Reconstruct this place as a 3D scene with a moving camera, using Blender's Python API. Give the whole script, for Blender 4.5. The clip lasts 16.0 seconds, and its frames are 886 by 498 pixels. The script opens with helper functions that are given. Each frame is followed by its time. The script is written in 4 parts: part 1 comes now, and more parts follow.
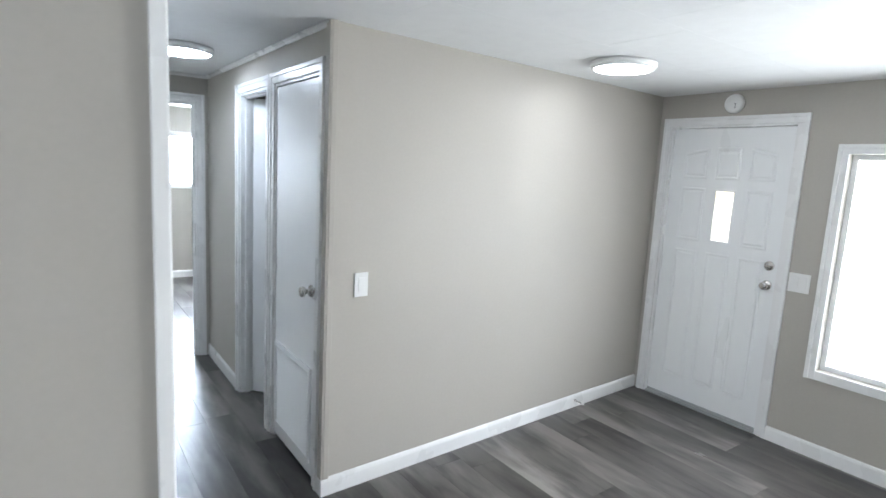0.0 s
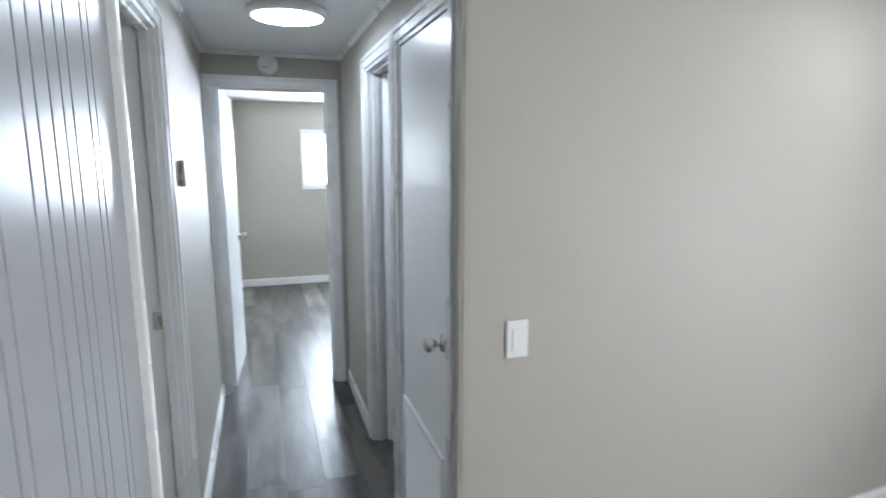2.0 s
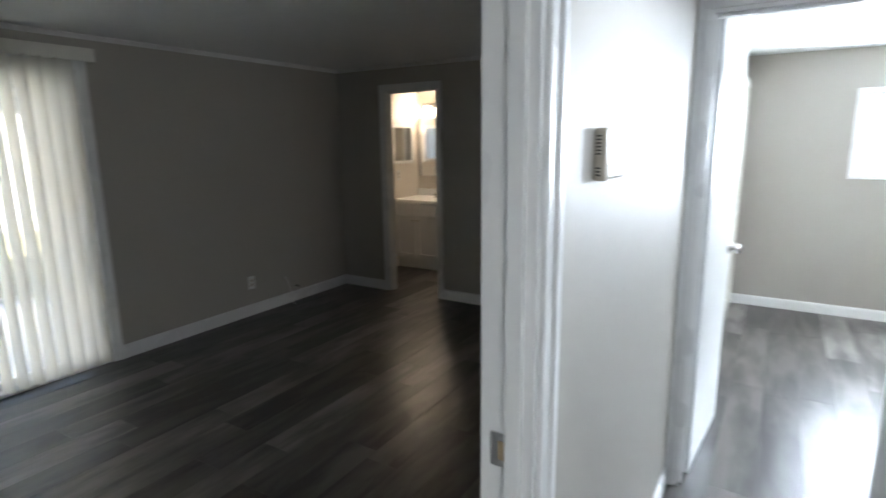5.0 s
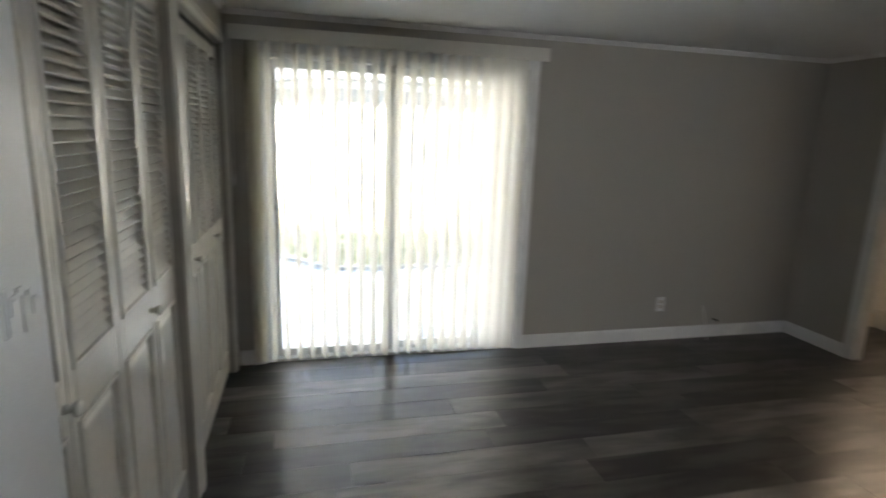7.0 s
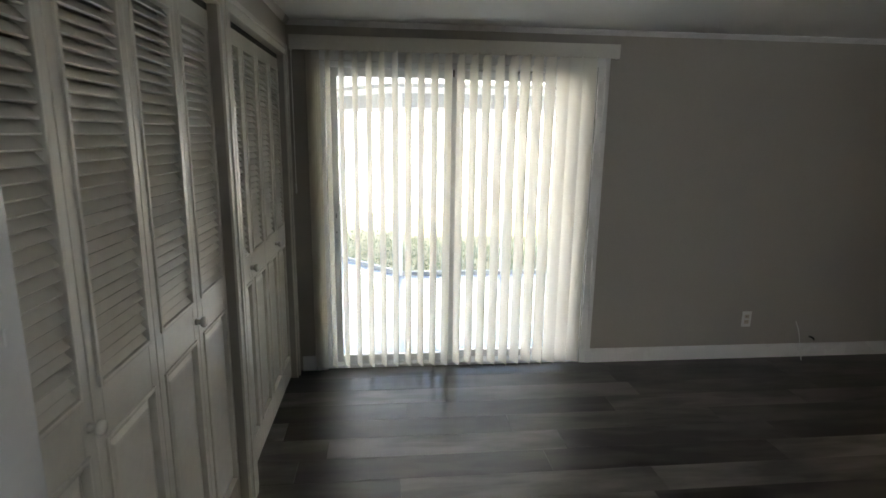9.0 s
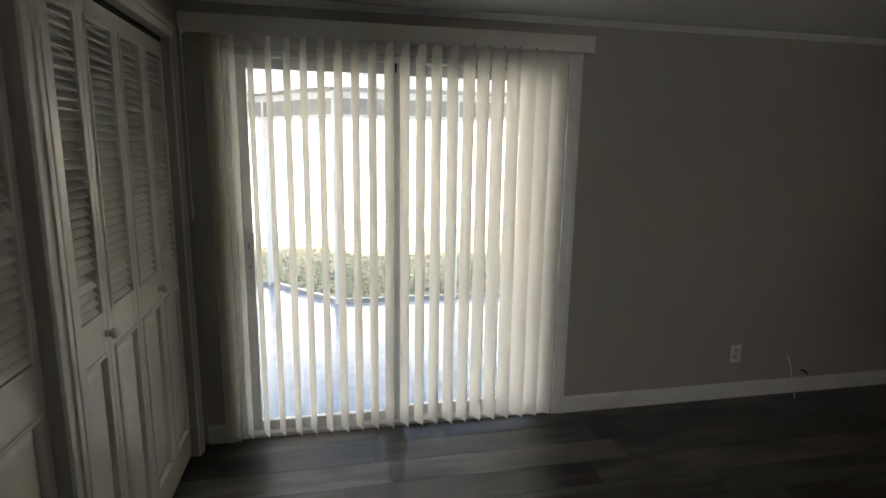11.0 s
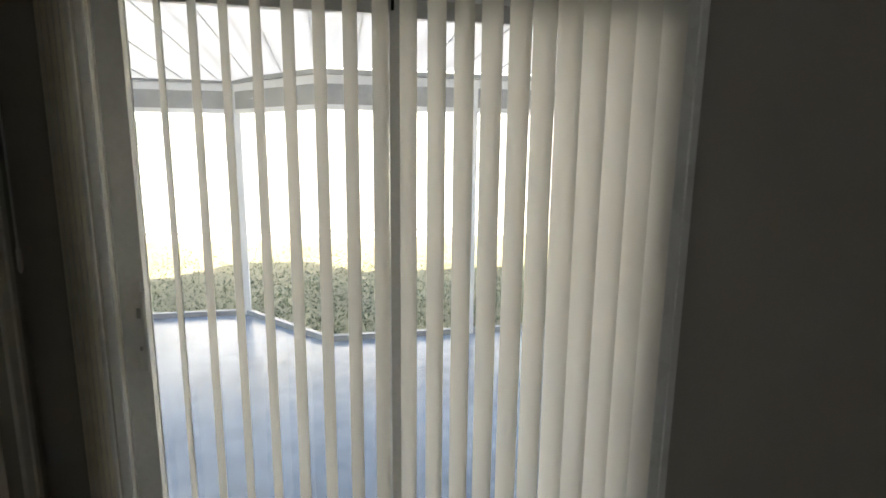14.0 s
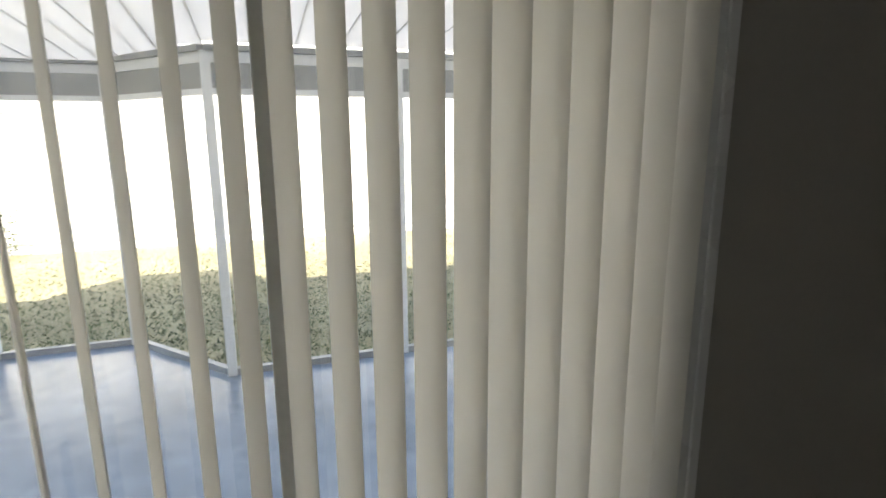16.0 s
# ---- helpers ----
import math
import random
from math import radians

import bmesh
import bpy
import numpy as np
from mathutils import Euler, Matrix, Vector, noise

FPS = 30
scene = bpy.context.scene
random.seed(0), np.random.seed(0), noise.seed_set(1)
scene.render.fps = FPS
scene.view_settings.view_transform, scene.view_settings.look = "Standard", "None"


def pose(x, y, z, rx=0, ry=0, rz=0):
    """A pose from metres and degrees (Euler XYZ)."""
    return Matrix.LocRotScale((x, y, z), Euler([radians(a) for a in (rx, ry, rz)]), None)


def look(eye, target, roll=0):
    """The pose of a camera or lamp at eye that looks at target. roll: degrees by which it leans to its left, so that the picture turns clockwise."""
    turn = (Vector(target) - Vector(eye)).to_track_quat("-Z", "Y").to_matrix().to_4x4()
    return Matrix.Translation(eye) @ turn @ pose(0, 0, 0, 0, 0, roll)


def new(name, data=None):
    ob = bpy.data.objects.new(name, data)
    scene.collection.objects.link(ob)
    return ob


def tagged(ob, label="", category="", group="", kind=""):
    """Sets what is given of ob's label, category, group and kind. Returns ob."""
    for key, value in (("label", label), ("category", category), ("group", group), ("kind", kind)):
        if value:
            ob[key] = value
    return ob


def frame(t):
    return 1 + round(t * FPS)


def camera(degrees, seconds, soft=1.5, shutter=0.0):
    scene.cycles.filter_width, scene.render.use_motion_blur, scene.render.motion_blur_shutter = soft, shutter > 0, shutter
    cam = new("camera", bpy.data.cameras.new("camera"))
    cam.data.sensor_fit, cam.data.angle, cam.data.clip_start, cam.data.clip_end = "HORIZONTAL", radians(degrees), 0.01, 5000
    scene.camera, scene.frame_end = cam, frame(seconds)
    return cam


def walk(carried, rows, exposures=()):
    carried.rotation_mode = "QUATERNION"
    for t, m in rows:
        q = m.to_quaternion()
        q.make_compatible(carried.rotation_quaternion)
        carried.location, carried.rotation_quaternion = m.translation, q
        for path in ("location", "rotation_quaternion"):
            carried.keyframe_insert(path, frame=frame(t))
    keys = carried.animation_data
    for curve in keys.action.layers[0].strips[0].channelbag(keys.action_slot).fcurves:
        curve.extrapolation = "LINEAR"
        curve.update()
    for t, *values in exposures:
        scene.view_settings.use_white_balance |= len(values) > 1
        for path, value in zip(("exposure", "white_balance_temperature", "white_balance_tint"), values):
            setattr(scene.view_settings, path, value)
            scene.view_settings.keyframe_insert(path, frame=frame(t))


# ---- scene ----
cam = camera(78.2, 16.0, shutter=0.5)
PATH = [
    (0, (-0.258, -0.33, 1.593), (0.904, 1.272, 1.305), 3.1),
    (0.5, (-0.144, -0.117, 1.595), (1.063, 1.449, 1.296), 2.0),
    (1, (0.015, 0.076, 1.577), (0.957, 1.811, 1.26), 2.2),
    (1.5, (0.145, 0.273, 1.574), (0.936, 2.08, 1.242), 1.9),
    (2, (0.222, 0.537, 1.569), (0.845, 2.408, 1.234), 0.1),
    (2.5, (0.328, 0.773, 1.565), (0.612, 2.723, 1.22), 0.9),
    (3.2, (0.401, 1.115, 1.544), (0.446, 3.082, 1.186), 0.9),
    (5.3, (0.192, 1.933, 1.535), (-1.031, 3.464, 1.137), 0.2),
    (5.5, (0.163, 1.996, 1.538), (-1.185, 3.42, 1.141), 1.1),
    (6, (0.074, 2.119, 1.564), (-1.557, 3.2, 1.147), 1.4),
    (6.5, (-0.049, 2.211, 1.546), (-1.794, 3.1, 1.138), 0.8),
    (7, (-0.098, 2.244, 1.548), (-1.996, 2.723, 1.138), 2.1),
    (7.5, (-0.123, 2.283, 1.551), (-2.068, 2.459, 1.12), 3.4),
    (8, (-0.106, 2.322, 1.569), (-2.056, 2.483, 1.155), 2.7),
    (8.5, (-0.126, 2.353, 1.564), (-2.078, 2.513, 1.159), 2.2),
    (9, (-0.19, 2.369, 1.567), (-2.137, 2.572, 1.158), 0.8),
    (9.5, (-0.365, 2.354, 1.567), (-2.297, 2.674, 1.162), 1.4),
    (10, (-0.583, 2.343, 1.556), (-2.49, 2.798, 1.164), 1.4),
    (10.2, (-0.625, 2.406, 1.568), (-2.537, 2.841, 1.174), 1.4),
    (12.5, (-1.539, 2.461, 1.507), (-3.468, 2.881, 1.184), 0.2),
    (13, (-1.731, 2.467, 1.515), (-3.647, 2.947, 1.2), -0.2),
    (13.5, (-1.922, 2.552, 1.514), (-3.851, 2.961, 1.182), 0.2),
    (14, (-2.068, 2.612, 1.528), (-3.993, 3.0, 1.168), 0.6),
    (14.5, (-2.283, 2.63, 1.545), (-4.183, 3.109, 1.161), -1.5),
    (15, (-2.452, 2.672, 1.517), (-4.316, 3.29, 1.131), -0.0),
    (15.5, (-2.572, 2.756, 1.55), (-4.451, 3.314, 1.154), 0.1),
    (16, (-2.72, 2.779, 1.552), (-4.573, 3.409, 1.15), -0.4),
]
walk(cam, [(t, look(eye, target, roll)) for t, eye, target, roll in PATH],
     exposures=[(0, 2.72, 6200, 12), (1.5, 2.52, 6250, 11), (2.5, 2.28, 6250, 12), (3.2, 2.25, 6250, 12), (5.3, 2.9, 6450, 12), (6.5, 3.5, 6700, 13), (8, 3.35, 6700, 13),
                (9, 3.05, 6800, 13), (10, 2.72, 7000, 15), (12.5, 2.25, 7100, 14), (13.5, 2.03, 7100, 14), (14.5, 1.76, 7000, 13), (16, 1.6, 7000, 13)])

# ---- light ----
SUN_EL, SUN_AZ = 39.0, 8.0
world = bpy.data.worlds.new("world")
scene.world = world
world.use_nodes = True
wn = world.node_tree.nodes
sky = wn.new("ShaderNodeTexSky")
sky.sky_type = "NISHITA"
sky.sun_disc = False
sky.sun_elevation = radians(SUN_EL)
sky.sun_rotation = radians(90 + SUN_AZ)
wn["Background"].inputs["Strength"].default_value = 0.15
world.node_tree.links.new(sky.outputs[0], wn["Background"].inputs["Color"])
sun = new("sun", bpy.data.lights.new("sun", "SUN"))
sun.data.energy, sun.data.angle, sun.data.color = 4.5, radians(0.5), (1.0, 0.95, 0.87)
a, e = radians(SUN_AZ), radians(SUN_EL)
sun.matrix_world = look((20 * math.cos(a) * math.cos(e), -20 * math.sin(a) * math.cos(e), 20 * math.sin(e)), (0, 0, 0))


def window_light(eye, target, w, h, watts, colour):
    ob = new("window_light", bpy.data.lights.new("window_light", "AREA"))
    ob.data.shape, ob.data.size, ob.data.size_y = "RECTANGLE", w, h
    ob.data.energy, ob.data.color = watts, colour
    ob.matrix_world = look(eye, target)


window_light((3.62, -0.36, 1.17), (0, -0.36, 1.0), 2.45, 1.3, 14, (0.90, 0.95, 1.0))
window_light((-2.72, -0.6, 1.0), (0, -0.6, 1.0), 2.5, 1.9, 5.5, (0.86, 0.93, 1.0))
window_light((1.47, 7.62, 1.53), (1.47, 0, 1.3), 1.46, 0.66, 27, (0.78, 0.885, 1.0))


# ---- materials ----
def material(name, base, rough=0.5, metal=0.0, vary=0.06, grain=40.0, stain=1.5, bump=0.0, bump_scale=120.0, stretch=(1, 1, 1), spec=0.5):
    """A plain surface with tone variation at two scales and a fine relief."""
    m = bpy.data.materials.new(name)
    m.use_nodes = True
    t = m.node_tree
    b = t.nodes["Principled BSDF"]
    b.inputs["Roughness"].default_value, b.inputs["Metallic"].default_value = rough, metal
    b.inputs["Specular IOR Level"].default_value = spec
    co = t.nodes.new("ShaderNodeTexCoord")
    mp = t.nodes.new("ShaderNodeMapping")
    mp.inputs["Scale"].default_value = stretch
    t.links.new(co.outputs["Object"], mp.inputs["Vector"])
    fine, wide = t.nodes.new("ShaderNodeTexNoise"), t.nodes.new("ShaderNodeTexNoise")
    fine.inputs["Scale"].default_value, wide.inputs["Scale"].default_value = grain, stain
    wide.inputs["Detail"].default_value = 3
    add = t.nodes.new("ShaderNodeMath")
    add.operation = "ADD"
    for n in (fine, wide):
        t.links.new(mp.outputs[0], n.inputs["Vector"])
    t.links.new(fine.outputs["Fac"], add.inputs[0])
    t.links.new(wide.outputs["Fac"], add.inputs[1])
    ramp = t.nodes.new("ShaderNodeMapRange")
    ramp.inputs["From Min"].default_value, ramp.inputs["From Max"].default_value = 0.6, 1.4
    ramp.inputs["To Min"].default_value, ramp.inputs["To Max"].default_value = 1 - vary, 1 + vary
    t.links.new(add.outputs[0], ramp.inputs["Value"])
    mul = t.nodes.new("ShaderNodeVectorMath")
    mul.operation = "SCALE"
    mul.inputs[0].default_value = base
    t.links.new(ramp.outputs[0], mul.inputs["Scale"])
    t.links.new(mul.outputs[0], b.inputs["Base Color"])
    rr = t.nodes.new("ShaderNodeMapRange")
    rr.inputs["To Min"].default_value, rr.inputs["To Max"].default_value = max(rough - 0.06, 0.02), min(rough + 0.06, 1)
    t.links.new(wide.outputs["Fac"], rr.inputs["Value"])
    t.links.new(rr.outputs[0], b.inputs["Roughness"])
    if bump:
        bn, bm_ = t.nodes.new("ShaderNodeTexNoise"), t.nodes.new("ShaderNodeBump")
        bn.inputs["Scale"].default_value, bn.inputs["Detail"].default_value = bump_scale, 4
        t.links.new(mp.outputs[0], bn.inputs["Vector"])
        bm_.inputs["Strength"].default_value, bm_.inputs["Distance"].default_value = bump, 0.004
        t.links.new(bn.outputs["Fac"], bm_.inputs["Height"])
        t.links.new(bm_.outputs[0], b.inputs["Normal"])
    return m


def glow(name, colour, strength):
    m = bpy.data.materials.new(name)
    m.use_nodes = True
    b = m.node_tree.nodes["Principled BSDF"]
    b.inputs["Base Color"].default_value = (0.8, 0.8, 0.8, 1)
    b.inputs["Emission Color"].default_value = (*colour, 1)
    b.inputs["Emission Strength"].default_value = strength
    return m


def plank_material():
    m = bpy.data.materials.new("vinyl_plank")
    m.use_nodes = True
    t = m.node_tree
    b = t.nodes["Principled BSDF"]
    b.inputs["Specular IOR Level"].default_value = 0.5
    info, co = t.nodes.new("ShaderNodeObjectInfo"), t.nodes.new("ShaderNodeTexCoord")
    off = t.nodes.new("ShaderNodeVectorMath")
    off.operation = "MULTIPLY_ADD"
    off.inputs[1].default_value = (31, 17, 5)
    t.links.new(info.outputs["Random"], off.inputs[0])
    t.links.new(co.outputs["Object"], off.inputs[2])
    mp = t.nodes.new("ShaderNodeMapping")
    mp.inputs["Scale"].default_value = (6, 1.1, 1)
    t.links.new(off.outputs[0], mp.inputs["Vector"])
    g = t.nodes.new("ShaderNodeTexNoise")
    g.inputs["Scale"].default_value, g.inputs["Detail"].default_value, g.inputs["Distortion"].default_value = 1.6, 7, 0.6
    t.links.new(mp.outputs[0], g.inputs["Vector"])
    mp2 = t.nodes.new("ShaderNodeMapping")
    mp2.inputs["Scale"].default_value = (5.5, 1.6, 1)
    t.links.new(off.outputs[0], mp2.inputs["Vector"])
    blot = t.nodes.new("ShaderNodeTexNoise")
    blot.inputs["Scale"].default_value, blot.inputs["Detail"].default_value = 1.2, 5
    t.links.new(mp2.outputs[0], blot.inputs["Vector"])
    tone = t.nodes.new("ShaderNodeValToRGB")
    r = tone.color_ramp
    r.elements[0].position, r.elements[0].color = 0.0, (0.055, 0.050, 0.046, 1)
    r.elements[1].position, r.elements[1].color = 1.0, (0.19, 0.178, 0.165, 1)
    r.elements.new(0.5).color = (0.088, 0.081, 0.075, 1)
    r.elements.new(0.8).color = (0.125, 0.116, 0.107, 1)
    t.links.new(info.outputs["Random"], tone.inputs["Fac"])
    s = t.nodes.new("ShaderNodeMath")
    s.operation = "ADD"
    t.links.new(g.outputs["Fac"], s.inputs[0])
    t.links.new(blot.outputs["Fac"], s.inputs[1])
    k = t.nodes.new("ShaderNodeMapRange")
    k.inputs["From Min"].default_value, k.inputs["From Max"].default_value = 0.83, 1.17
    k.inputs["To Min"].default_value, k.inputs["To Max"].default_value = 0.52, 1.5
    t.links.new(s.outputs[0], k.inputs["Value"])
    mul = t.nodes.new("ShaderNodeVectorMath")
    mul.operation = "SCALE"
    t.links.new(tone.outputs[0], mul.inputs[0])
    t.links.new(k.outputs[0], mul.inputs["Scale"])
    t.links.new(mul.outputs[0], b.inputs["Base Color"])
    rr = t.nodes.new("ShaderNodeMapRange")
    rr.inputs["To Min"].default_value, rr.inputs["To Max"].default_value = 0.28, 0.37
    t.links.new(g.outputs["Fac"], rr.inputs["Value"])
    t.links.new(rr.outputs[0], b.inputs["Roughness"])
    bu = t.nodes.new("ShaderNodeBump")
    bu.inputs["Strength"].default_value, bu.inputs["Distance"].default_value = 0.05, 0.002
    t.links.new(g.outputs["Fac"], bu.inputs["Height"])
    t.links.new(bu.outputs[0], b.inputs["Normal"])
    return m


def slat_material(name="blind_vinyl", base=(0.80, 0.78, 0.72), through_=(0.94, 0.92, 0.86, 1), part=0.64):
    """Cream vinyl that lets some light through."""
    m = material(name, base, 0.45, vary=0.02, grain=60, stain=3, bump=0.05, bump_scale=300, stretch=(1, 1, 0.1))
    t = m.node_tree
    tr, mix = t.nodes.new("ShaderNodeBsdfTranslucent"), t.nodes.new("ShaderNodeMixShader")
    tr.inputs["Color"].default_value = through_
    mix.inputs["Fac"].default_value = part
    out = t.nodes["Material Output"]
    t.links.new(t.nodes["Principled BSDF"].outputs[0], mix.inputs[1])
    t.links.new(tr.outputs[0], mix.inputs[2])
    t.links.new(mix.outputs[0], out.inputs["Surface"])
    return m


def glass_material():
    m = bpy.data.materials.new("pane_glass")
    m.use_nodes = True
    t = m.node_tree
    b = t.nodes["Principled BSDF"]
    b.inputs["Base Color"].default_value = (0.96, 0.98, 0.97, 1)
    b.inputs["Roughness"].default_value, b.inputs["IOR"].default_value = 0.0, 1.45
    b.inputs["Transmission Weight"].default_value = 1.0
    return m


def ceiling_material():
    return material("ceiling_paint", (0.80, 0.81, 0.81), 0.7, vary=0.03, grain=14, stain=1.2, bump=0.35, bump_scale=22)


PAINT = material("greige_wall_paint", (0.443, 0.418, 0.374), 0.55, vary=0.025, grain=60, stain=1.3, bump=0.08, bump_scale=160, spec=0.3)
CEIL = ceiling_material()
TRIM = material("white_trim_paint", (0.80, 0.80, 0.79), 0.28, vary=0.012, grain=30, stain=4, bump=0.02, bump_scale=90)
# white panelling paint; the hall's dimness there is put into this grey base
GLOSS_SHADED = material("gloss_white_panelling", (0.31, 0.315, 0.325), 0.3, vary=0.03, grain=25, stain=2, bump=0.10, bump_scale=18, stretch=(1, 1, 0.25))
DOOR = material("white_door_paint", (0.83, 0.84, 0.84), 0.3, vary=0.012, grain=30, stain=3, bump=0.03, bump_scale=70, stretch=(1, 1, 0.3))
LEAF = material("satin_door_paint", (0.76, 0.77, 0.77), 0.24, vary=0.03, grain=50, stain=3, bump=0.12, bump_scale=220)
CLOSET = material("closet_door_paint", (0.83, 0.81, 0.75), 0.22, vary=0.05, grain=30, stain=3, bump=0.08, bump_scale=80)
CHROME = material("brushed_nickel", (0.62, 0.60, 0.57), 0.22, 1.0, vary=0.08, grain=200, stain=8)
DARK = material("dark_gap", (0.03, 0.03, 0.03), 0.7, vary=0.2)
PLASTIC = material("white_plastic", (0.80, 0.80, 0.78), 0.35, vary=0.02)
BEIGE = material("beige_plastic", (0.60, 0.55, 0.46), 0.4, vary=0.03)
LCD = material("grey_display", (0.20, 0.24, 0.23), 0.3, vary=0.05)
PLANK = plank_material()
BACKER = material("floor_underlay", (0.045, 0.042, 0.04), 0.7, vary=0.2)
SLAT = slat_material()
VINYL = material("valance_vinyl", (0.74, 0.72, 0.66), 0.4, vary=0.04, grain=40, stain=4)
ALU = material("white_aluminium", (0.82, 0.83, 0.83), 0.38, 0.0, vary=0.06, grain=60, stain=5)
ALU_GREY = material("weathered_aluminium", (0.38, 0.39, 0.39), 0.45, 0.3, vary=0.15, grain=30, stain=4)
GLASS = glass_material()
MIRROR = material("mirror_silver", (0.92, 0.93, 0.93), 0.02, 1.0, vary=0.005)
LED = glow("led_diffuser", (0.92, 0.96, 1.0), 3.3)
LED_HALL = glow("led_diffuser_cool", (0.77, 0.875, 1.0), 7.0)
BULB = glow("warm_bulb", (1.0, 0.81, 0.6), 8.0)
BATH_PAINT = material("cream_bath_paint", (0.80, 0.74, 0.66), 0.45, vary=0.03, bump=0.1)
# slab's blue is reflected sky, carried here in the base colour
SLAB = material("patio_slab", (0.25, 0.30, 0.37), 0.24, vary=0.3, grain=7, stain=1.3, bump=0.5, bump_scale=9)
GRASSM = material("lawn_grass", (0.11, 0.14, 0.06), 0.8, vary=0.45, grain=18, stain=1.0)
SOIL = material("lawn_soil", (0.34, 0.31, 0.19), 0.9, vary=0.4, grain=25, stain=0.8, bump=0.6, bump_scale=40)
SIDING = material("white_siding", (0.80, 0.79, 0.76), 0.5, vary=0.05, grain=12, stain=0.8)
ROOF_LIGHT = slat_material("translucent_roof_panel", (0.85, 0.85, 0.84), (0.9, 0.9, 0.9, 1), 0.45)
ROOFM = material("roof_metal", (0.74, 0.75, 0.74), 0.5, vary=0.06, grain=10, stain=1)
LEAVES = material("shrub_leaf", (0.09, 0.11, 0.045), 0.6, vary=0.4, grain=30)
WOODTAN = material("tan_wood", (0.42, 0.32, 0.2), 0.5, vary=0.2, stretch=(6, 1, 1))


# ---- mesh helpers ----
def mesh_of(bm, name, mat, smooth=False):
    me = bpy.data.meshes.new(name)
    bm.normal_update()
    bm.to_mesh(me)
    bm.free()
    for m in (mat if isinstance(mat, (list, tuple)) else [mat]):
        me.materials.append(m)
    if smooth:
        for p in me.polygons:
            p.use_smooth = True
    return me


def add_box(bm, x0, x1, y0, y1, z0, z1, bevel=0.0, turn=None):
    ret = bmesh.ops.create_cube(bm, size=1)
    vs = ret["verts"]
    m = Matrix.Translation(((x0 + x1) / 2, (y0 + y1) / 2, (z0 + z1) / 2)) @ Matrix.Diagonal((abs(x1 - x0), abs(y1 - y0), abs(z1 - z0), 1))
    bmesh.ops.transform(bm, matrix=m, verts=vs)
    if bevel:
        es = list({e for v in vs for e in v.link_edges})
        out = bmesh.ops.bevel(bm, geom=es, offset=bevel, segments=2, affect="EDGES", profile=0.6)
        vs = list({v for f in out["faces"] for v in f.verts} | {v for v in vs if v.is_valid})
    if turn is not None:
        bmesh.ops.transform(bm, matrix=turn, verts=vs)
    return vs


def lathe(bm, profile, m=Matrix(), seg=24):
    """Turns (radius, height) pairs about z."""
    rings = []
    for r, h in profile:
        rings.append([bm.verts.new(m @ Vector((r * math.cos(2 * math.pi * i / seg), r * math.sin(2 * math.pi * i / seg), h))) for i in range(seg)])
    for r0, r1 in zip(rings, rings[1:]):
        for i in range(seg):
            bm.faces.new((r0[i], r0[(i + 1) % seg], r1[(i + 1) % seg], r1[i]))
    bm.faces.new(rings[0][::-1])
    bm.faces.new(rings[-1])


def boxes(name, parts, mat, bevel=0.0, parent=None, at=None):
    bm = bmesh.new()
    for p in parts:
        add_box(bm, *p, bevel=bevel)
    ob = new(name, mesh_of(bm, name, mat))
    ob.parent = parent
    if at is not None:
        ob.matrix_basis = at
    return ob


def turned(name, profile, mat, m, parent=None, seg=24, smooth=True):
    bm = bmesh.new()
    lathe(bm, profile, m, seg)
    ob = new(name, mesh_of(bm, name, mat, smooth))
    ob.parent = parent
    return ob


def empty(name, m=None):
    ob = new(name)
    ob.empty_display_size = 0.1
    if m is not None:
        ob.matrix_basis = m
    return ob


def structure(ob, label, category=""):
    return tagged(ob, label, category or ob.name.split("_")[0], kind="structure")


def wall(name, axis, face, back, a0, a1, z1, holes=(), mat=PAINT, label="greige painted interior wall with faint texture"):
    """A wall along one axis ('x': runs along x) between face and back; holes: (a0, a1, z0, z1)."""
    cuts = sorted({a0, a1, *[h[0] for h in holes], *[h[1] for h in holes]})
    bm = bmesh.new()
    lo, hi = min(face, back), max(face, back)
    for s, t_ in zip(cuts, cuts[1:]):
        mid = (s + t_) / 2
        spans = [(-0.05, z1)]
        for h in holes:
            if h[0] < mid < h[1]:
                spans = [(-0.05, h[2]), (h[3], z1)]
        for b0, b1 in spans:
            if b1 - b0 > 0.001:
                if axis == "x":
                    add_box(bm, s, t_, lo, hi, b0, b1)
                else:
                    add_box(bm, lo, hi, s, t_, b0, b1)
    return structure(new(name, mesh_of(bm, name, mat)), label, "wall")


def strip(name, axis, face, out, a0, a1, z0=0.0, h=0.09, label="white painted baseboard along the wall"):
    """A baseboard: square foot and a rounded top edge; out: +1 or -1, the way it stands proud."""
    bm = bmesh.new()
    prof = [(0, 0), (0.013, 0), (0.013, h - 0.018), (0.009, h - 0.006), (0.004, h), (0, h)]
    ends = []
    for s in (a0, a1):
        ends.append([bm.verts.new((s, face + out * d, z0 + z) if axis == "x" else (face + out * d, s, z0 + z)) for d, z in prof])
    n = len(prof)
    for i in range(n):
        bm.faces.new((ends[0][i], ends[0][(i + 1) % n], ends[1][(i + 1) % n], ends[1][i]))
    bm.faces.new(ends[0])
    bm.faces.new(ends[1][::-1])
    bmesh.ops.recalc_face_normals(bm, faces=bm.faces)
    return structure(new(name, mesh_of(bm, name, TRIM)), label, "baseboard")


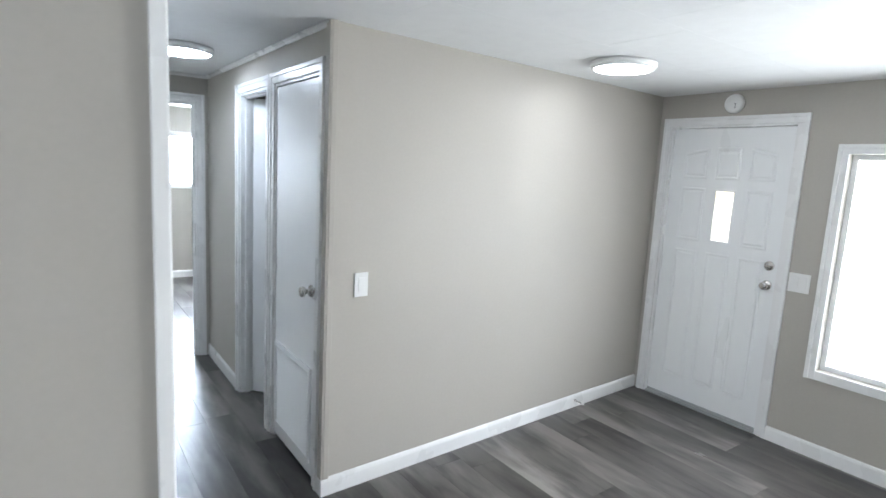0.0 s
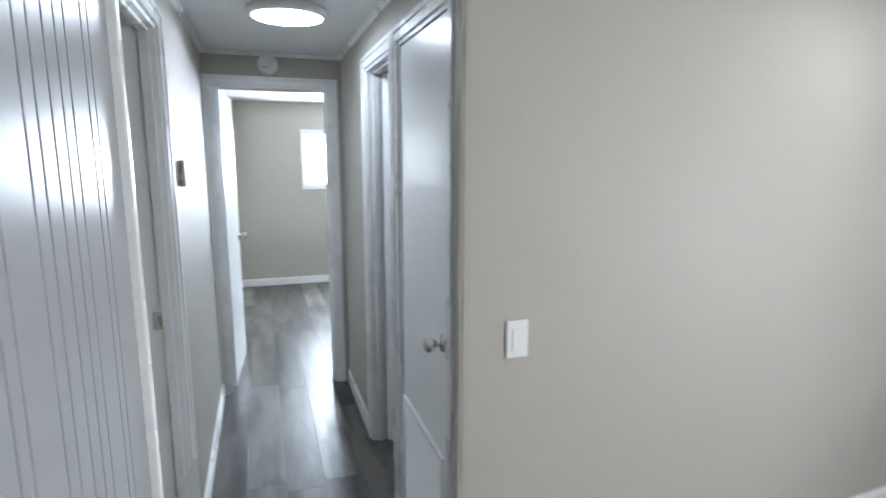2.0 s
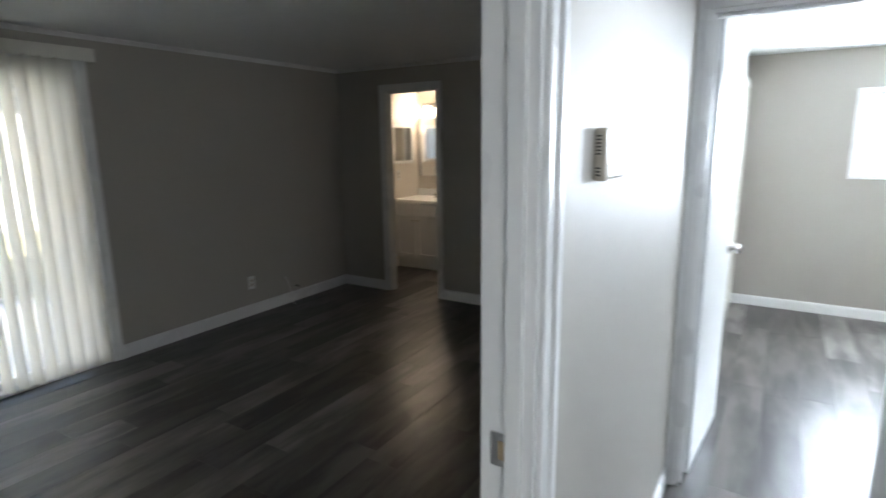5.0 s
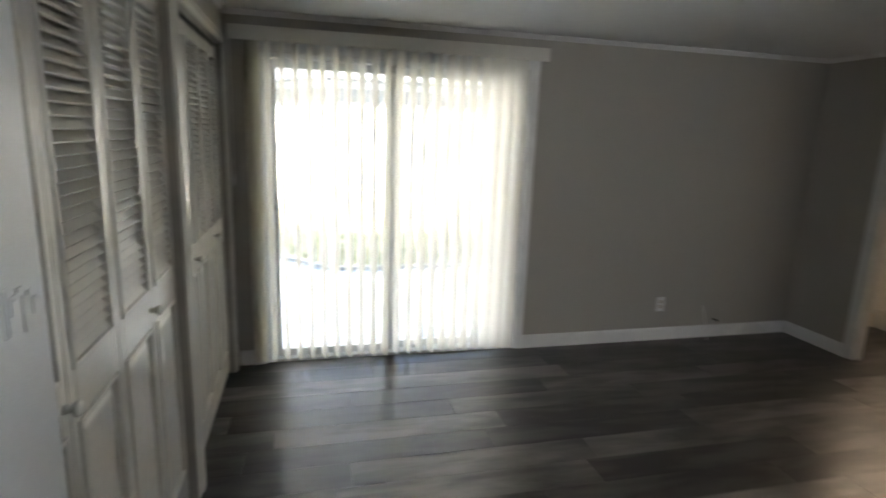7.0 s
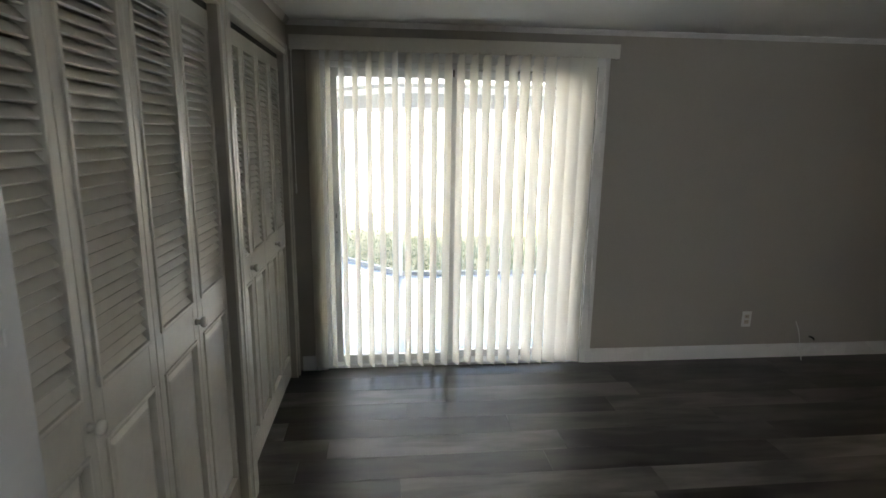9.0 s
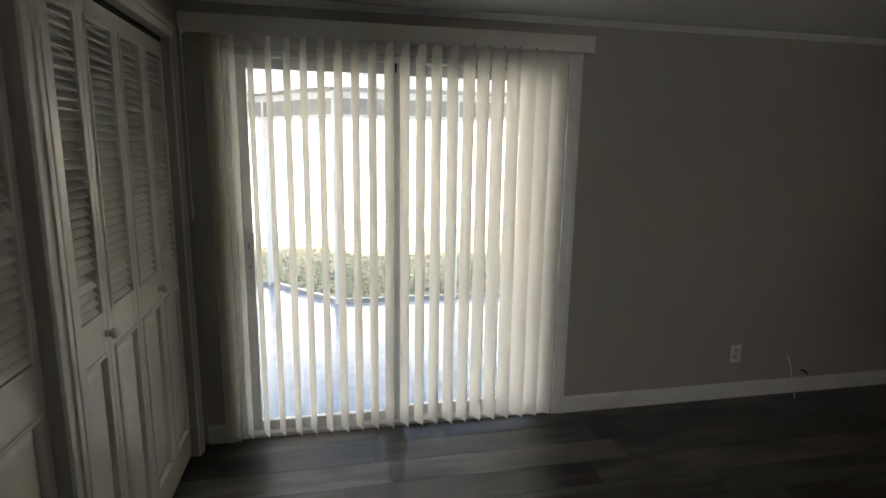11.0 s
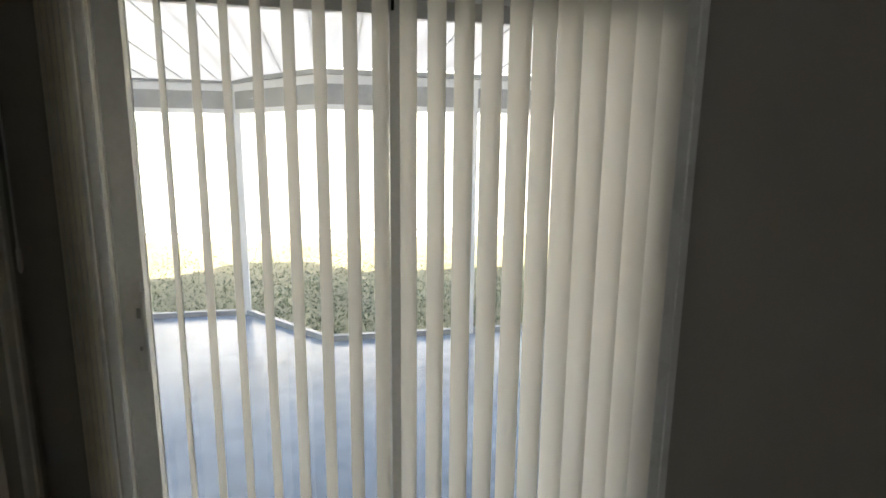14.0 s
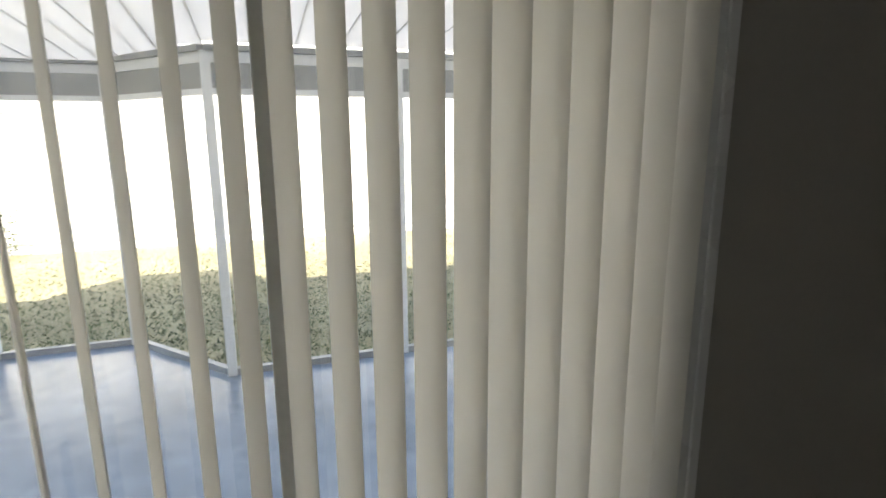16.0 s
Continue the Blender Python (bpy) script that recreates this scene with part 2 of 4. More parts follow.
def casing(name, axis, face, out, a0, a1, top, w=0.055, z0=0.0, sill=False, label="white painted door casing with a stepped profile", mat=TRIM):
    """Trim round an opening a0..a1 up to top, stepped, standing proud of the wall's face."""
    bm = bmesh.new()

    def bar(s0, s1, b0, b1, d):
        lo, hi = sorted((face - out * 0.002, face + out * d))
        if axis == "x":
            add_box(bm, s0, s1, lo, hi, b0, b1, bevel=0.003)
        else:
            add_box(bm, lo, hi, s0, s1, b0, b1, bevel=0.003)

    low = z0 - (w if sill else 0)
    for s0, s1, i0, i1 in ((a0 - w, a0, a0 - w, a0 - 0.6 * w), (a1, a1 + w, a1 + 0.6 * w, a1 + w)):
        bar(s0, s1, low, top, 0.011)
        bar(i0 - 0.001 * (s0 == i0), i1 + 0.001 * (s1 == i1), low - 0.001, top + w + 0.001, 0.018)
    bar(a0 - 0.6 * w, a1 + 0.6 * w, top, top + w - 0.001, 0.0112)
    bar(a0 - 0.6 * w, a1 + 0.6 * w, top + 0.6 * w, top + w, 0.0178)
    if sill:
        bar(a0, a1, z0 - w, z0, 0.0112)
    return structure(new(name, mesh_of(bm, name, mat)), label, "trim")


def jamb(name, axis, f0, f1, a0, a1, top, stop=None, label="white painted door jamb lining the opening"):
    """Lining of an opening through a wall from f0 to f1, 15 mm thick, with a door stop bead."""
    bm = bmesh.new()
    lo, hi = min(f0, f1), max(f0, f1)

    def bar(s0, s1, d0, d1, b0, b1):
        if axis == "x":
            add_box(bm, s0, s1, d0, d1, b0, b1, bevel=0.0015)
        else:
            add_box(bm, d0, d1, s0, s1, b0, b1, bevel=0.0015)
    bar(a0, a0 + 0.015, lo, hi, 0, top)
    bar(a1 - 0.015, a1, lo, hi, 0, top)
    bar(a0 + 0.015, a1 - 0.015, lo, hi, top - 0.015, top)
    if stop is not None:
        bar(a0 + 0.015, a0 + 0.027, stop, stop + 0.03, 0, top - 0.015)
        bar(a1 - 0.027, a1 - 0.015, stop, stop + 0.03, 0, top - 0.015)
        bar(a0 + 0.027, a1 - 0.027, stop, stop + 0.03, top - 0.027, top - 0.015)
    return structure(new(name, mesh_of(bm, name, TRIM)), label, "jamb")


def knob(parent, at, way, name="knob", r=0.026, mat=CHROME):
    """A round door knob with its rose, its axis along way."""
    m = Matrix.Translation(at) @ Vector(way).to_track_quat("Z", "Y").to_matrix().to_4x4()
    s = r / 0.026
    prof = [(0.031, 0), (0.031, 0.004), (0.026, 0.009), (0.012, 0.011), (0.011, 0.026), (0.017, 0.031), (0.025, 0.039), (0.0265, 0.048), (0.023, 0.056), (0.014, 0.060), (0.004, 0.061)]
    return turned(name, [(a_ * s, b_ * s) for a_, b_ in prof], mat, m, parent, 20)


# ---- the shell ----
XL, XR, YE = -0.085, 0.75, 4.23
ZH, ZB = 2.20, 2.225
XS, XB, YC, YB = -3.705, -0.185, 1.775, 6.195

# living room and hall
wall("wall_living_left", "x", 1.04, 1.13, -2.6, -0.05, ZH)
wall("wall_living_back", "x", -2.3, -2.4, -2.6, 3.5, ZH)
wall("wall_living_side", "y", -2.6, -2.7, -2.3, 1.1, ZH, holes=[(-1.9, 0.7, 0.03, 2.0)])
wall("wall_hall_left_near", "y", -0.055, XB, 1.05, 1.865, ZH, mat=PAINT)
wall("wall_hall_left", "y", XL, XB, 1.865, 7.5, ZH, holes=[(1.865, 2.655, -0.05, 2.0)])
wall("wall_hall_right", "y", XR, XR + 0.1, 1.98, YE, ZH, holes=[(2.06, 2.67, -0.05, 2.0), (2.80, 3.355, -0.05, 2.0)])
wall("wall_hall_end", "x", YE, YE + 0.1, XL - 0.005, 2.6, ZH, holes=[(-0.045, 0.668, -0.05, 2.0)])
SKEW = math.degrees(math.atan2(0.13, 2.65))
turn = pose(0.75, 1.95, 0, 0, 0, SKEW)
lw = wall("wall_living", "x", 0.0, 0.1, 0.0, 2.75, ZH)
lw.matrix_basis = turn
wall("wall_front", "y", 3.40, 3.52, -2.4, 2.3, ZH, holes=[(1.15, 1.985, -0.05, 1.985), (-1.60, 0.875, 0.53, 1.80)])
wall("wall_bath_two_far", "y", 2.5, 2.6, 2.1, YE, ZH, mat=BATH_PAINT)
ceil_h = boxes("ceiling_living", [(-2.7, 3.52, -2.4, 1.045, ZH, ZH + 0.1), (-0.06, 3.52, 1.045, 1.95, ZH, ZH + 0.1), (XB + 0.002, 3.52, 1.95, 4.28, ZH, ZH + 0.1), (XB + 0.002, 2.7, 4.28, 7.55, ZH, ZH + 0.1)], CEIL)
structure(ceil_h, "white lightly textured ceiling over living room and hall", "ceiling")
bm = bmesh.new()
random.seed(31)
for k in range(9):
    y = -1.85 + 0.405 * k
    add_box(bm, -0.05 if y > 1.04 else -2.6, 3.398, y, y + 0.004, ZH - 0.0005, ZH + 0.001)
    x = (-0.05 if y > 1.0 else -2.6) + random.uniform(0.1, 0.5)
    while x < 3.3:
        add_box(bm, x, x + 0.004, y + 0.005, min(y + 0.404, 1.86), ZH - 0.0005, ZH + 0.001)
        x += 0.81
structure(new("ceiling_joint", mesh_of(bm, "ceiling_joint", CEIL)), "painted joints between white ceiling boards", "ceiling")

# bedroom
wall("wall_closet", "x", YC, YC - 0.07, XS - 0.1, XB, ZB, holes=[(-2.322, -0.992, -0.05, 2.01), (-3.585, -2.45, -0.05, 2.01)])
wall("wall_slider", "y", XS, XS - 0.14, YC - 0.07, 7.75, ZB, holes=[(1.965, 3.715, -0.05, 2.0)])
wall("wall_bathroom", "x", YB, YB + 0.1, XS, XB, ZB, holes=[(-3.105, -2.505, -0.05, 1.995)])
wall("wall_closet_inside", "x", 1.15, 1.13, XS, XB, ZB)
structure(boxes("ceiling_bedroom", [(XS - 0.14, XB, 1.13, YB + 0.05, ZB, ZB + 0.1)], CEIL), "white textured bedroom ceiling in shade", "ceiling")
wall("wall_bath_back", "x", 7.62, 7.72, XS, -1.0, 2.3, mat=BATH_PAINT)
wall("wall_bath_left", "y", XS + 0.012, XS, YB + 0.1, 7.62, 2.3, mat=BATH_PAINT)
wall("wall_bath_right", "y", -1.2, -1.1, YB + 0.1, 7.62, 2.3, mat=BATH_PAINT)
structure(boxes("ceiling_bath", [(XS, -1.1, YB + 0.05, 7.72, 2.28, 2.38)], CEIL), "white bathroom ceiling lit warmly", "ceiling")

# end room
wall("wall_end_room_far", "x", 7.42, 7.52, XL, 2.7, ZH, holes=[(0.735, 2.20, 1.20, 1.86)])
wall("wall_end_room_side", "y", 2.6, 2.7, YE, 7.5, ZH)

# trims along the floor and the ceiling
strip("baseboard_living", "x", 0, -1, -0.012, 2.66).matrix_basis = turn
strip("baseboard_front", "y", 3.40, -1, -2.3, 1.095)
strip("baseboard_living_left", "x", 1.04, -1, -2.6, -0.075)
strip("baseboard_hall_right", "y", XR, -1, 3.41, YE)
strip("baseboard_hall_right", "y", XR, -1, 2.724, 2.746)
strip("baseboard_hall_right", "y", XR, -1, 1.945, 2.006)
strip("baseboard_hall_left", "y", XL, 1, 2.712, YE)
strip("baseboard_end_room", "x", 7.42, -1, XL, 2.6)
strip("baseboard_bedroom", "y", XS, 1, 3.79, YB, h=0.1)
strip("baseboard_bedroom", "y", XS, 1, 1.80, 1.89, h=0.1)
strip("baseboard_bathroom_wall", "x", YB, -1, XS, -3.162, h=0.1)
strip("baseboard_bathroom_wall", "x", YB, -1, -2.45, XB, h=0.1)
strip("baseboard_bedroom_hall", "y", XB, -1, 2.71, YB, h=0.1)


def crown(name, axis, face, out, a0, a1, z, size=0.022):
    bm = bmesh.new()
    prof = [(0, 0), (size, 0), (size, -0.006), (size * 0.6, -size * 0.5), (0.006, -size), (0, -size)]
    ends = [[bm.verts.new((s, face + out * d, z + h) if axis == "x" else (face + out * d, s, z + h)) for d, h in prof] for s in (a0, a1)]
    n = len(prof)
    for i in range(n):
        bm.faces.new((ends[0][i], ends[0][(i + 1) % n], ends[1][(i + 1) % n], ends[1][i]))
    bm.faces.new(ends[0])
    bm.faces.new(ends[1][::-1])
    bmesh.ops.recalc_face_normals(bm, faces=bm.faces)
    return structure(new(name, mesh_of(bm, name, TRIM)), "thin white cove moulding under the ceiling", "trim")


crown("trim_hall_right", "y", XR, -1, 1.95, YE, ZH - 0.0015)
crown("trim_hall_left", "y", XL, 1, 1.865, YE, ZH - 0.0015)
crown("trim_hall_end", "x", YE, -1, XL, XR, ZH - 0.0015)
crown("trim_bedroom_slider", "y", XS, 1, YC, YB, ZB, 0.03)
crown("trim_bedroom_bath", "x", YB, -1, XS, XB, ZB, 0.03)
crown("trim_bedroom_closet", "x", YC, 1, XS, XB, ZB, 0.03)

# corner mouldings
structure(boxes("trim_corner_near", [(-0.075, -0.040, 1.022, 1.041, 0, ZH), (-0.0565, -0.036, 1.03, 1.07, 0, ZH)], TRIM, 0.004), "white painted corner moulding at the hall entry", "trim")
structure(boxes("trim_corner_living", [(0.735, 0.752, 1.935, 1.98, 0.09, ZH), (0.745, 0.775, 1.932, 1.95, 0.09, ZH)], PAINT, 0.004), "painted corner bead at the wall end", "trim")

# casings and jambs
casing("trim_bedroom_door_hall", "y", XL, 1, 1.865, 2.655, 2.0)
structure(boxes("trim_bedroom_door_near", [(-0.056, -0.034, 1.80, 1.868, 0, 2.055), (-0.0565, -0.026, 1.798, 1.826, 0, 2.056)], TRIM, 0.004), "white stepped casing beside the panelled wall", "trim")
casing("trim_bedroom_door_inside", "y", XB, -1, 1.865, 2.655, 2.0)
jamb("jamb_bedroom_door", "y", XL, XB, 1.865, 2.655, 2.0, stop=-0.135)
casing("trim_vent_door", "y", XR, -1, 2.06, 2.67, 2.0)
jamb("jamb_vent_door", "y", XR, XR + 0.1, 2.06, 2.67, 2.0)
casing("trim_bath_two_door", "y", XR, -1, 2.80, 3.355, 2.0)
jamb("jamb_bath_two_door", "y", XR, XR + 0.1, 2.80, 3.355, 2.0, stop=XR + 0.03)
casing("trim_end_door", "x", YE, -1, -0.045, 0.668, 2.0)
jamb("jamb_end_door", "x", YE, YE + 0.1, -0.045, 0.668, 2.0, stop=YE + 0.03)
casing("trim_bath_door", "x", YB, -1, -3.105, -2.505, 1.995)
jamb("jamb_bath_door", "x", YB, YB + 0.1, -3.105, -2.505, 1.995, stop=YB + 0.04)
casing("trim_front_door", "y", 3.40, -1, 1.15, 1.985, 1.985)
jamb("jamb_front_door", "y", 3.40, 3.52, 1.15, 1.985, 1.985, stop=3.467)
casing("trim_front_window", "y", 3.40, -1, -1.60, 0.875, 1.80, z0=0.53, sill=True, label="white painted window casing")
casing("trim_slider", "y", XS, 1, 1.965, 3.715, 2.0, w=0.07, label="cream painted casing round the sliding door")
casing("trim_closet", "x", YC, 1, -2.322, -0.992, 2.01, w=0.06, label="cream painted closet casing", mat=CLOSET)
casing("trim_closet", "x", YC, 1, -3.585, -2.45, 2.01, w=0.06, label="cream painted closet casing", mat=CLOSET)
casing("trim_end_window", "x", 7.42, -1, 0.735, 2.20, 1.86, w=0.03, z0=1.20, sill=True, label="thin white window casing")

# strike plate in the far jamb
sp = structure(boxes("trim_strike_plate", [(-0.165, -0.112, 2.636, 2.6405, 0.955, 1.02)], CHROME, 0.001), "nickel strike plate set in the white jamb", "hardware")
boxes("hole", [(-0.15, -0.13, 2.6345, 2.6362, 0.97, 1.005)], WOODTAN, parent=sp)


# grooved white panelling on the near hall wall, greyed in its colour for shade
def panelling():
    y = 1.07
    edges = [1.07, 1.13, 1.20, 1.235, 1.335, 1.38, 1.435, 1.485, 1.53, 1.62, 1.66, 1.80]
    root = empty("panelling")
    tagged(root, "glossy white grooved wood panelling on the hall wall, shade put into its grey colour", "panelling", kind="structure")
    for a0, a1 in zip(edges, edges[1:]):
        boxes("panel", [(-0.0545, -0.044, a0 + 0.002, a1 - 0.002, 0.0, ZH - 0.001)], GLOSS_SHADED, 0.0025, root)
    boxes("backing", [(-0.0548, -0.048, 1.07, 1.80, 0.0, ZH - 0.001)], GLOSS_SHADED, 0, root)


panelling()


# ---- doors ----
def slab_door(name, width, height, mat, label, knob_side=1, thick=0.035, hinges=True, knobs=(1, -1)):
    """A flush leaf from its hinge edge along +x; faces at y 0 and thick."""
    root = empty(name)
    tagged(root, label, "door")
    boxes("leaf", [(0, width, 0, thick, 0.012, height)], mat, 0.002, root)
    for k in knobs:
        knob(root, (width - 0.065, thick if k > 0 else 0, 0.97), (0, k, 0))
    boxes("latch", [(width - 0.001, width + 0.0015, 0.006, thick - 0.006, 0.94, 1.0)], CHROME, 0, root)
    if hinges:
        for z in (0.2, 1.0, 1.78):
            bm = bmesh.new()
            lathe(bm, [(0.006, -0.045), (0.006, 0.045)], Matrix.Translation((-0.004, thick + 0.004, z)), 10)
            add_box(bm, -0.003, 0.0, 0.004, thick, z - 0.044, z + 0.044)
            ob = new("hinge", mesh_of(bm, "hinge", TRIM))
            ob.parent = root
    return root


bed_door = slab_door("bedroom_door", 0.73, 1.98, LEAF, "open white satin bedroom door with scuffed paint")
bed_door.matrix_basis = pose(-0.187, 1.848, 0, 0, 0, 180 - 1.0) @ pose(0, -0.035, 0)
# scratch of dried paint runs on the leaf
random.seed(4)
bm = bmesh.new()
x, z = 0.535, 1.33
for i in range(16):
    h = random.choice((0.012, 0.03, 0.055)) * random.uniform(0.6, 1.2)
    z += random.uniform(0.0, 0.028) if i < 5 else random.uniform(-0.022, 0.006)
    add_box(bm, x, x + 0.0032, -0.0016, 0.0002, z - h, z, 0.0007)
    add_box(bm, x, x + 0.011, -0.0014, 0.0002, z - 0.004, z, 0.0007)
    x += random.uniform(0.006, 0.014)
ob = new("paint_run", mesh_of(bm, "paint_run", LEAF))
ob.parent = bed_door

end_door = slab_door("end_room_door", 0.66, 1.98, DOOR, "open white door into the far room")
end_door.matrix_basis = pose(-0.035, YE + 0.105, 0, 0, 0, 86) @ pose(0, -0.035, 0)
bath2_door = slab_door("second_bathroom_door", 0.52, 1.975, DOOR, "white door standing open into the side bathroom")
bath2_door.matrix_basis = pose(XR + 0.10, 3.335, 0, 0, 0, -50) @ pose(0, -0.035, 0)


def vent_door():
    root = empty("utility_closet_door")
    tagged(root, "closed white utility closet door with louvred vent", "door")
    boxes("leaf", [(XR + 0.004, XR + 0.039, 2.078, 2.652, 0.02, 1.98)], DOOR, 0.002, root)
    knob(root, (XR + 0.004, 2.135, 0.975), (-1, 0, 0))
    boxes("latch", [(XR - 0.001, XR + 0.004, 2.079, 2.10, 0.945, 1.0)], CHROME, 0.0008, root)
    y0, y1, z0, z1 = 2.11, 2.625, 0.09, 0.585
    boxes("vent_frame", [(XR - 0.008, XR + 0.006, y0, y1, z1 - 0.025, z1), (XR - 0.008, XR + 0.006, y0, y1, z0, z0 + 0.025), (XR - 0.008, XR + 0.006, y0, y0 + 0.025, z0 + 0.025, z1 - 0.025), (XR - 0.008, XR + 0.006, y1 - 0.025, y1, z0 + 0.025, z1 - 0.025)], DOOR, 0.002, root)
    boxes("vent_gap", [(XR + 0.0025, XR + 0.0045, y0 + 0.02, y1 - 0.02, z0 + 0.02, z1 - 0.02)], TRIM, 0, root)
    bm = bmesh.new()
    add_box(bm, -0.007, 0.007, y0 + 0.024, y1 - 0.024, -0.001, 0.001)
    me = mesh_of(bm, "slat", DOOR)
    n = 26
    for i in range(n):
        ob = new("slat", me)
        ob.parent = root
        ob.matrix_basis = pose(XR - 0.001, 0, z0 + 0.034 + i * (z1 - z0 - 0.066) / (n - 1), 0, -38, 0)
    for z in (0.25, 1.05, 1.75):
        boxes("hinge", [(XR - 0.004, XR + 0.006, 2.648, 2.658, z - 0.04, z + 0.04)], TRIM, 0.002, root)


vent_door()


def front_door():
    root = empty("front_door")
    tagged(root, "closed white panelled front door with small glass lite", "door")
    y0, y1, z1, x = 1.167, 1.968, 1.968, 3.425
    ly0, ly1, lz0, lz1 = 1.50, 1.62, 1.21, 1.545
    boxes("leaf", [(x, x + 0.04, y0, ly0, 0.015, z1), (x, x + 0.04, ly1, y1, 0.015, z1), (x, x + 0.04, ly0, ly1, 0.015, lz0), (x, x + 0.04, ly0, ly1, lz1, z1)], DOOR, 0, root)
    boxes("lite", [(x + 0.012, x + 0.02, ly0, ly1, lz0, lz1)], GLASS, 0, root).visible_shadow = False
    boxes("lite_frame", [(x - 0.005, x + 0.002, ly0 - 0.012, ly0, lz0 - 0.012, lz1 + 0.012), (x - 0.005, x + 0.002, ly1, ly1 + 0.012, lz0 - 0.012, lz1 + 0.012), (x - 0.005, x + 0.002, ly0, ly1, lz1, lz1 + 0.012), (x - 0.005, x + 0.002, ly0, ly1, lz0 - 0.012, lz0)], DOOR, 0.002, root)
    cols = [(1.255, 1.425), (1.475, 1.645), (1.695, 1.875)]
    for c, (a0, a1) in enumerate(cols):
        for b0, b1, arch in ((1.625, 1.80, True), (1.19, 1.565, False), (0.18, 1.125, False)):
            if c == 1 and b0 == 1.19:
                continue
            bm = bmesh.new()
            top = []
            for i in range(7):
                y = a0 + (a1 - a0) * i / 6
                lift = 0.045 * (1 - ((y - 1.565) / 0.31) ** 2) if arch else 0
                top.append((y, b1 + lift))
            loop = [(a0, b0), *top, (a1, b0)]
            cy, cz = (a0 + a1) / 2, (b0 + b1) / 2

            def ring(inset, d):
                ky, kz = 1 - 2 * inset / (a1 - a0), 1 - 2 * inset / (b1 - b0)
                return [bm.verts.new((x - d, cy + (y - cy) * ky, cz + (z - cz) * kz)) for y, z in loop]
            rs = [ring(0, -0.001), ring(0.006, 0.004), ring(0.014, 0.004), ring(0.02, 0.0005), ring(0.034, 0.005)]
            for r0, r1 in zip(rs, rs[1:]):
                for i in range(len(loop)):
                    j = (i + 1) % len(loop)
                    bm.faces.new((r0[i], r0[j], r1[j], r1[i]))
            bm.faces.new(rs[-1])
            bmesh.ops.recalc_face_normals(bm, faces=bm.faces)
            ob = new("panel", mesh_of(bm, "panel", DOOR))
            ob.parent = root
    knob(root, (x, 1.222, 0.975), (-1, 0, 0))
    turned("deadbolt", [(0.03, 0), (0.03, 0.006), (0.026, 0.012), (0.012, 0.014), (0.012, 0.02), (0.003, 0.021)], CHROME, Matrix.Translation((x, 1.222, 1.10)) @ pose(0, 0, 0, 0, -90, 0), root)
    boxes("thumb_turn", [(x - 0.03, x - 0.014, 1.206, 1.238, 1.094, 1.106)], CHROME, 0.003, root)
    for z in (0.2, 1.0, 1.75):
        boxes("hinge", [(x - 0.012, x + 0.002, 1.962, 1.974, z - 0.05, z + 0.05)], TRIM, 0.002, root)
    boxes("sweep", [(x - 0.006, x + 0.001, y0, y1, 0.012, 0.03)], ALU_GREY, 0.002, root)
    structure(boxes("threshold_front", [(3.39, 3.53, 1.165, 1.97, 0.0, 0.012)], ALU_GREY, 0.004), "grey metal threshold under the front door", "threshold")


front_door()


def window(name, axis, f, a0, a1, z0, z1, label, mull=None, s=1):
    """A sash window in an opening; f: place of the frame's room side, s: the way out of the room."""
    root = empty(name)
    tagged(root, label, "window", kind="structure")

    def b(part, lst, mat, bev=0.0):
        out = []
        for p0, p1, d0, d1, q0, q1 in lst:
            lo, hi = sorted((f + s * d0, f + s * d1))
            out.append((p0, p1, lo, hi, q0, q1) if axis == "x" else (lo, hi, p0, p1, q0, q1))
        return boxes(part, out, mat, bev, root)
    w = 0.03
    b("frame", [(a0, a0 + w, 0, 0.05, z0, z1), (a1 - w, a1, 0, 0.05, z0, z1), (a0 + w, a1 - w, 0, 0.05, z0, z0 + w), (a0 + w, a1 - w, 0, 0.05, z1 - w, z1)], ALU, 0.003)
    if mull is not None:
        b("mullion", [(mull - 0.018, mull + 0.018, 0.005, 0.045, z0 + w, z1 - w)], ALU, 0.003)
    pane = b("pane", [(a0 + w, a1 - w, 0.022, 0.026, z0 + w, z1 - w)], GLASS)
    pane.visible_shadow = False
    return root


window("window_front", "y", 3.45, -1.60, 0.875, 0.53, 1.80, "bright front window with white frame", mull=-0.36)
window("window_living_side", "y", -2.63, -1.9, 0.7, 0.03, 2.0, "wide bright sliding window across the living room", mull=-0.6, s=-1)
window("window_end_room", "x", 7.47, 0.735, 2.20, 1.20, 1.86, "small bright window in the far room", mull=1.47)


# ---- bifold closet doors ----
def louvre_mesh(w, h):
    bm = bmesh.new()
    add_box(bm, -w / 2, w / 2, -0.003, 0.003, -h / 2, h / 2, 0.001)
    return mesh_of(bm, "slat", CLOSET)


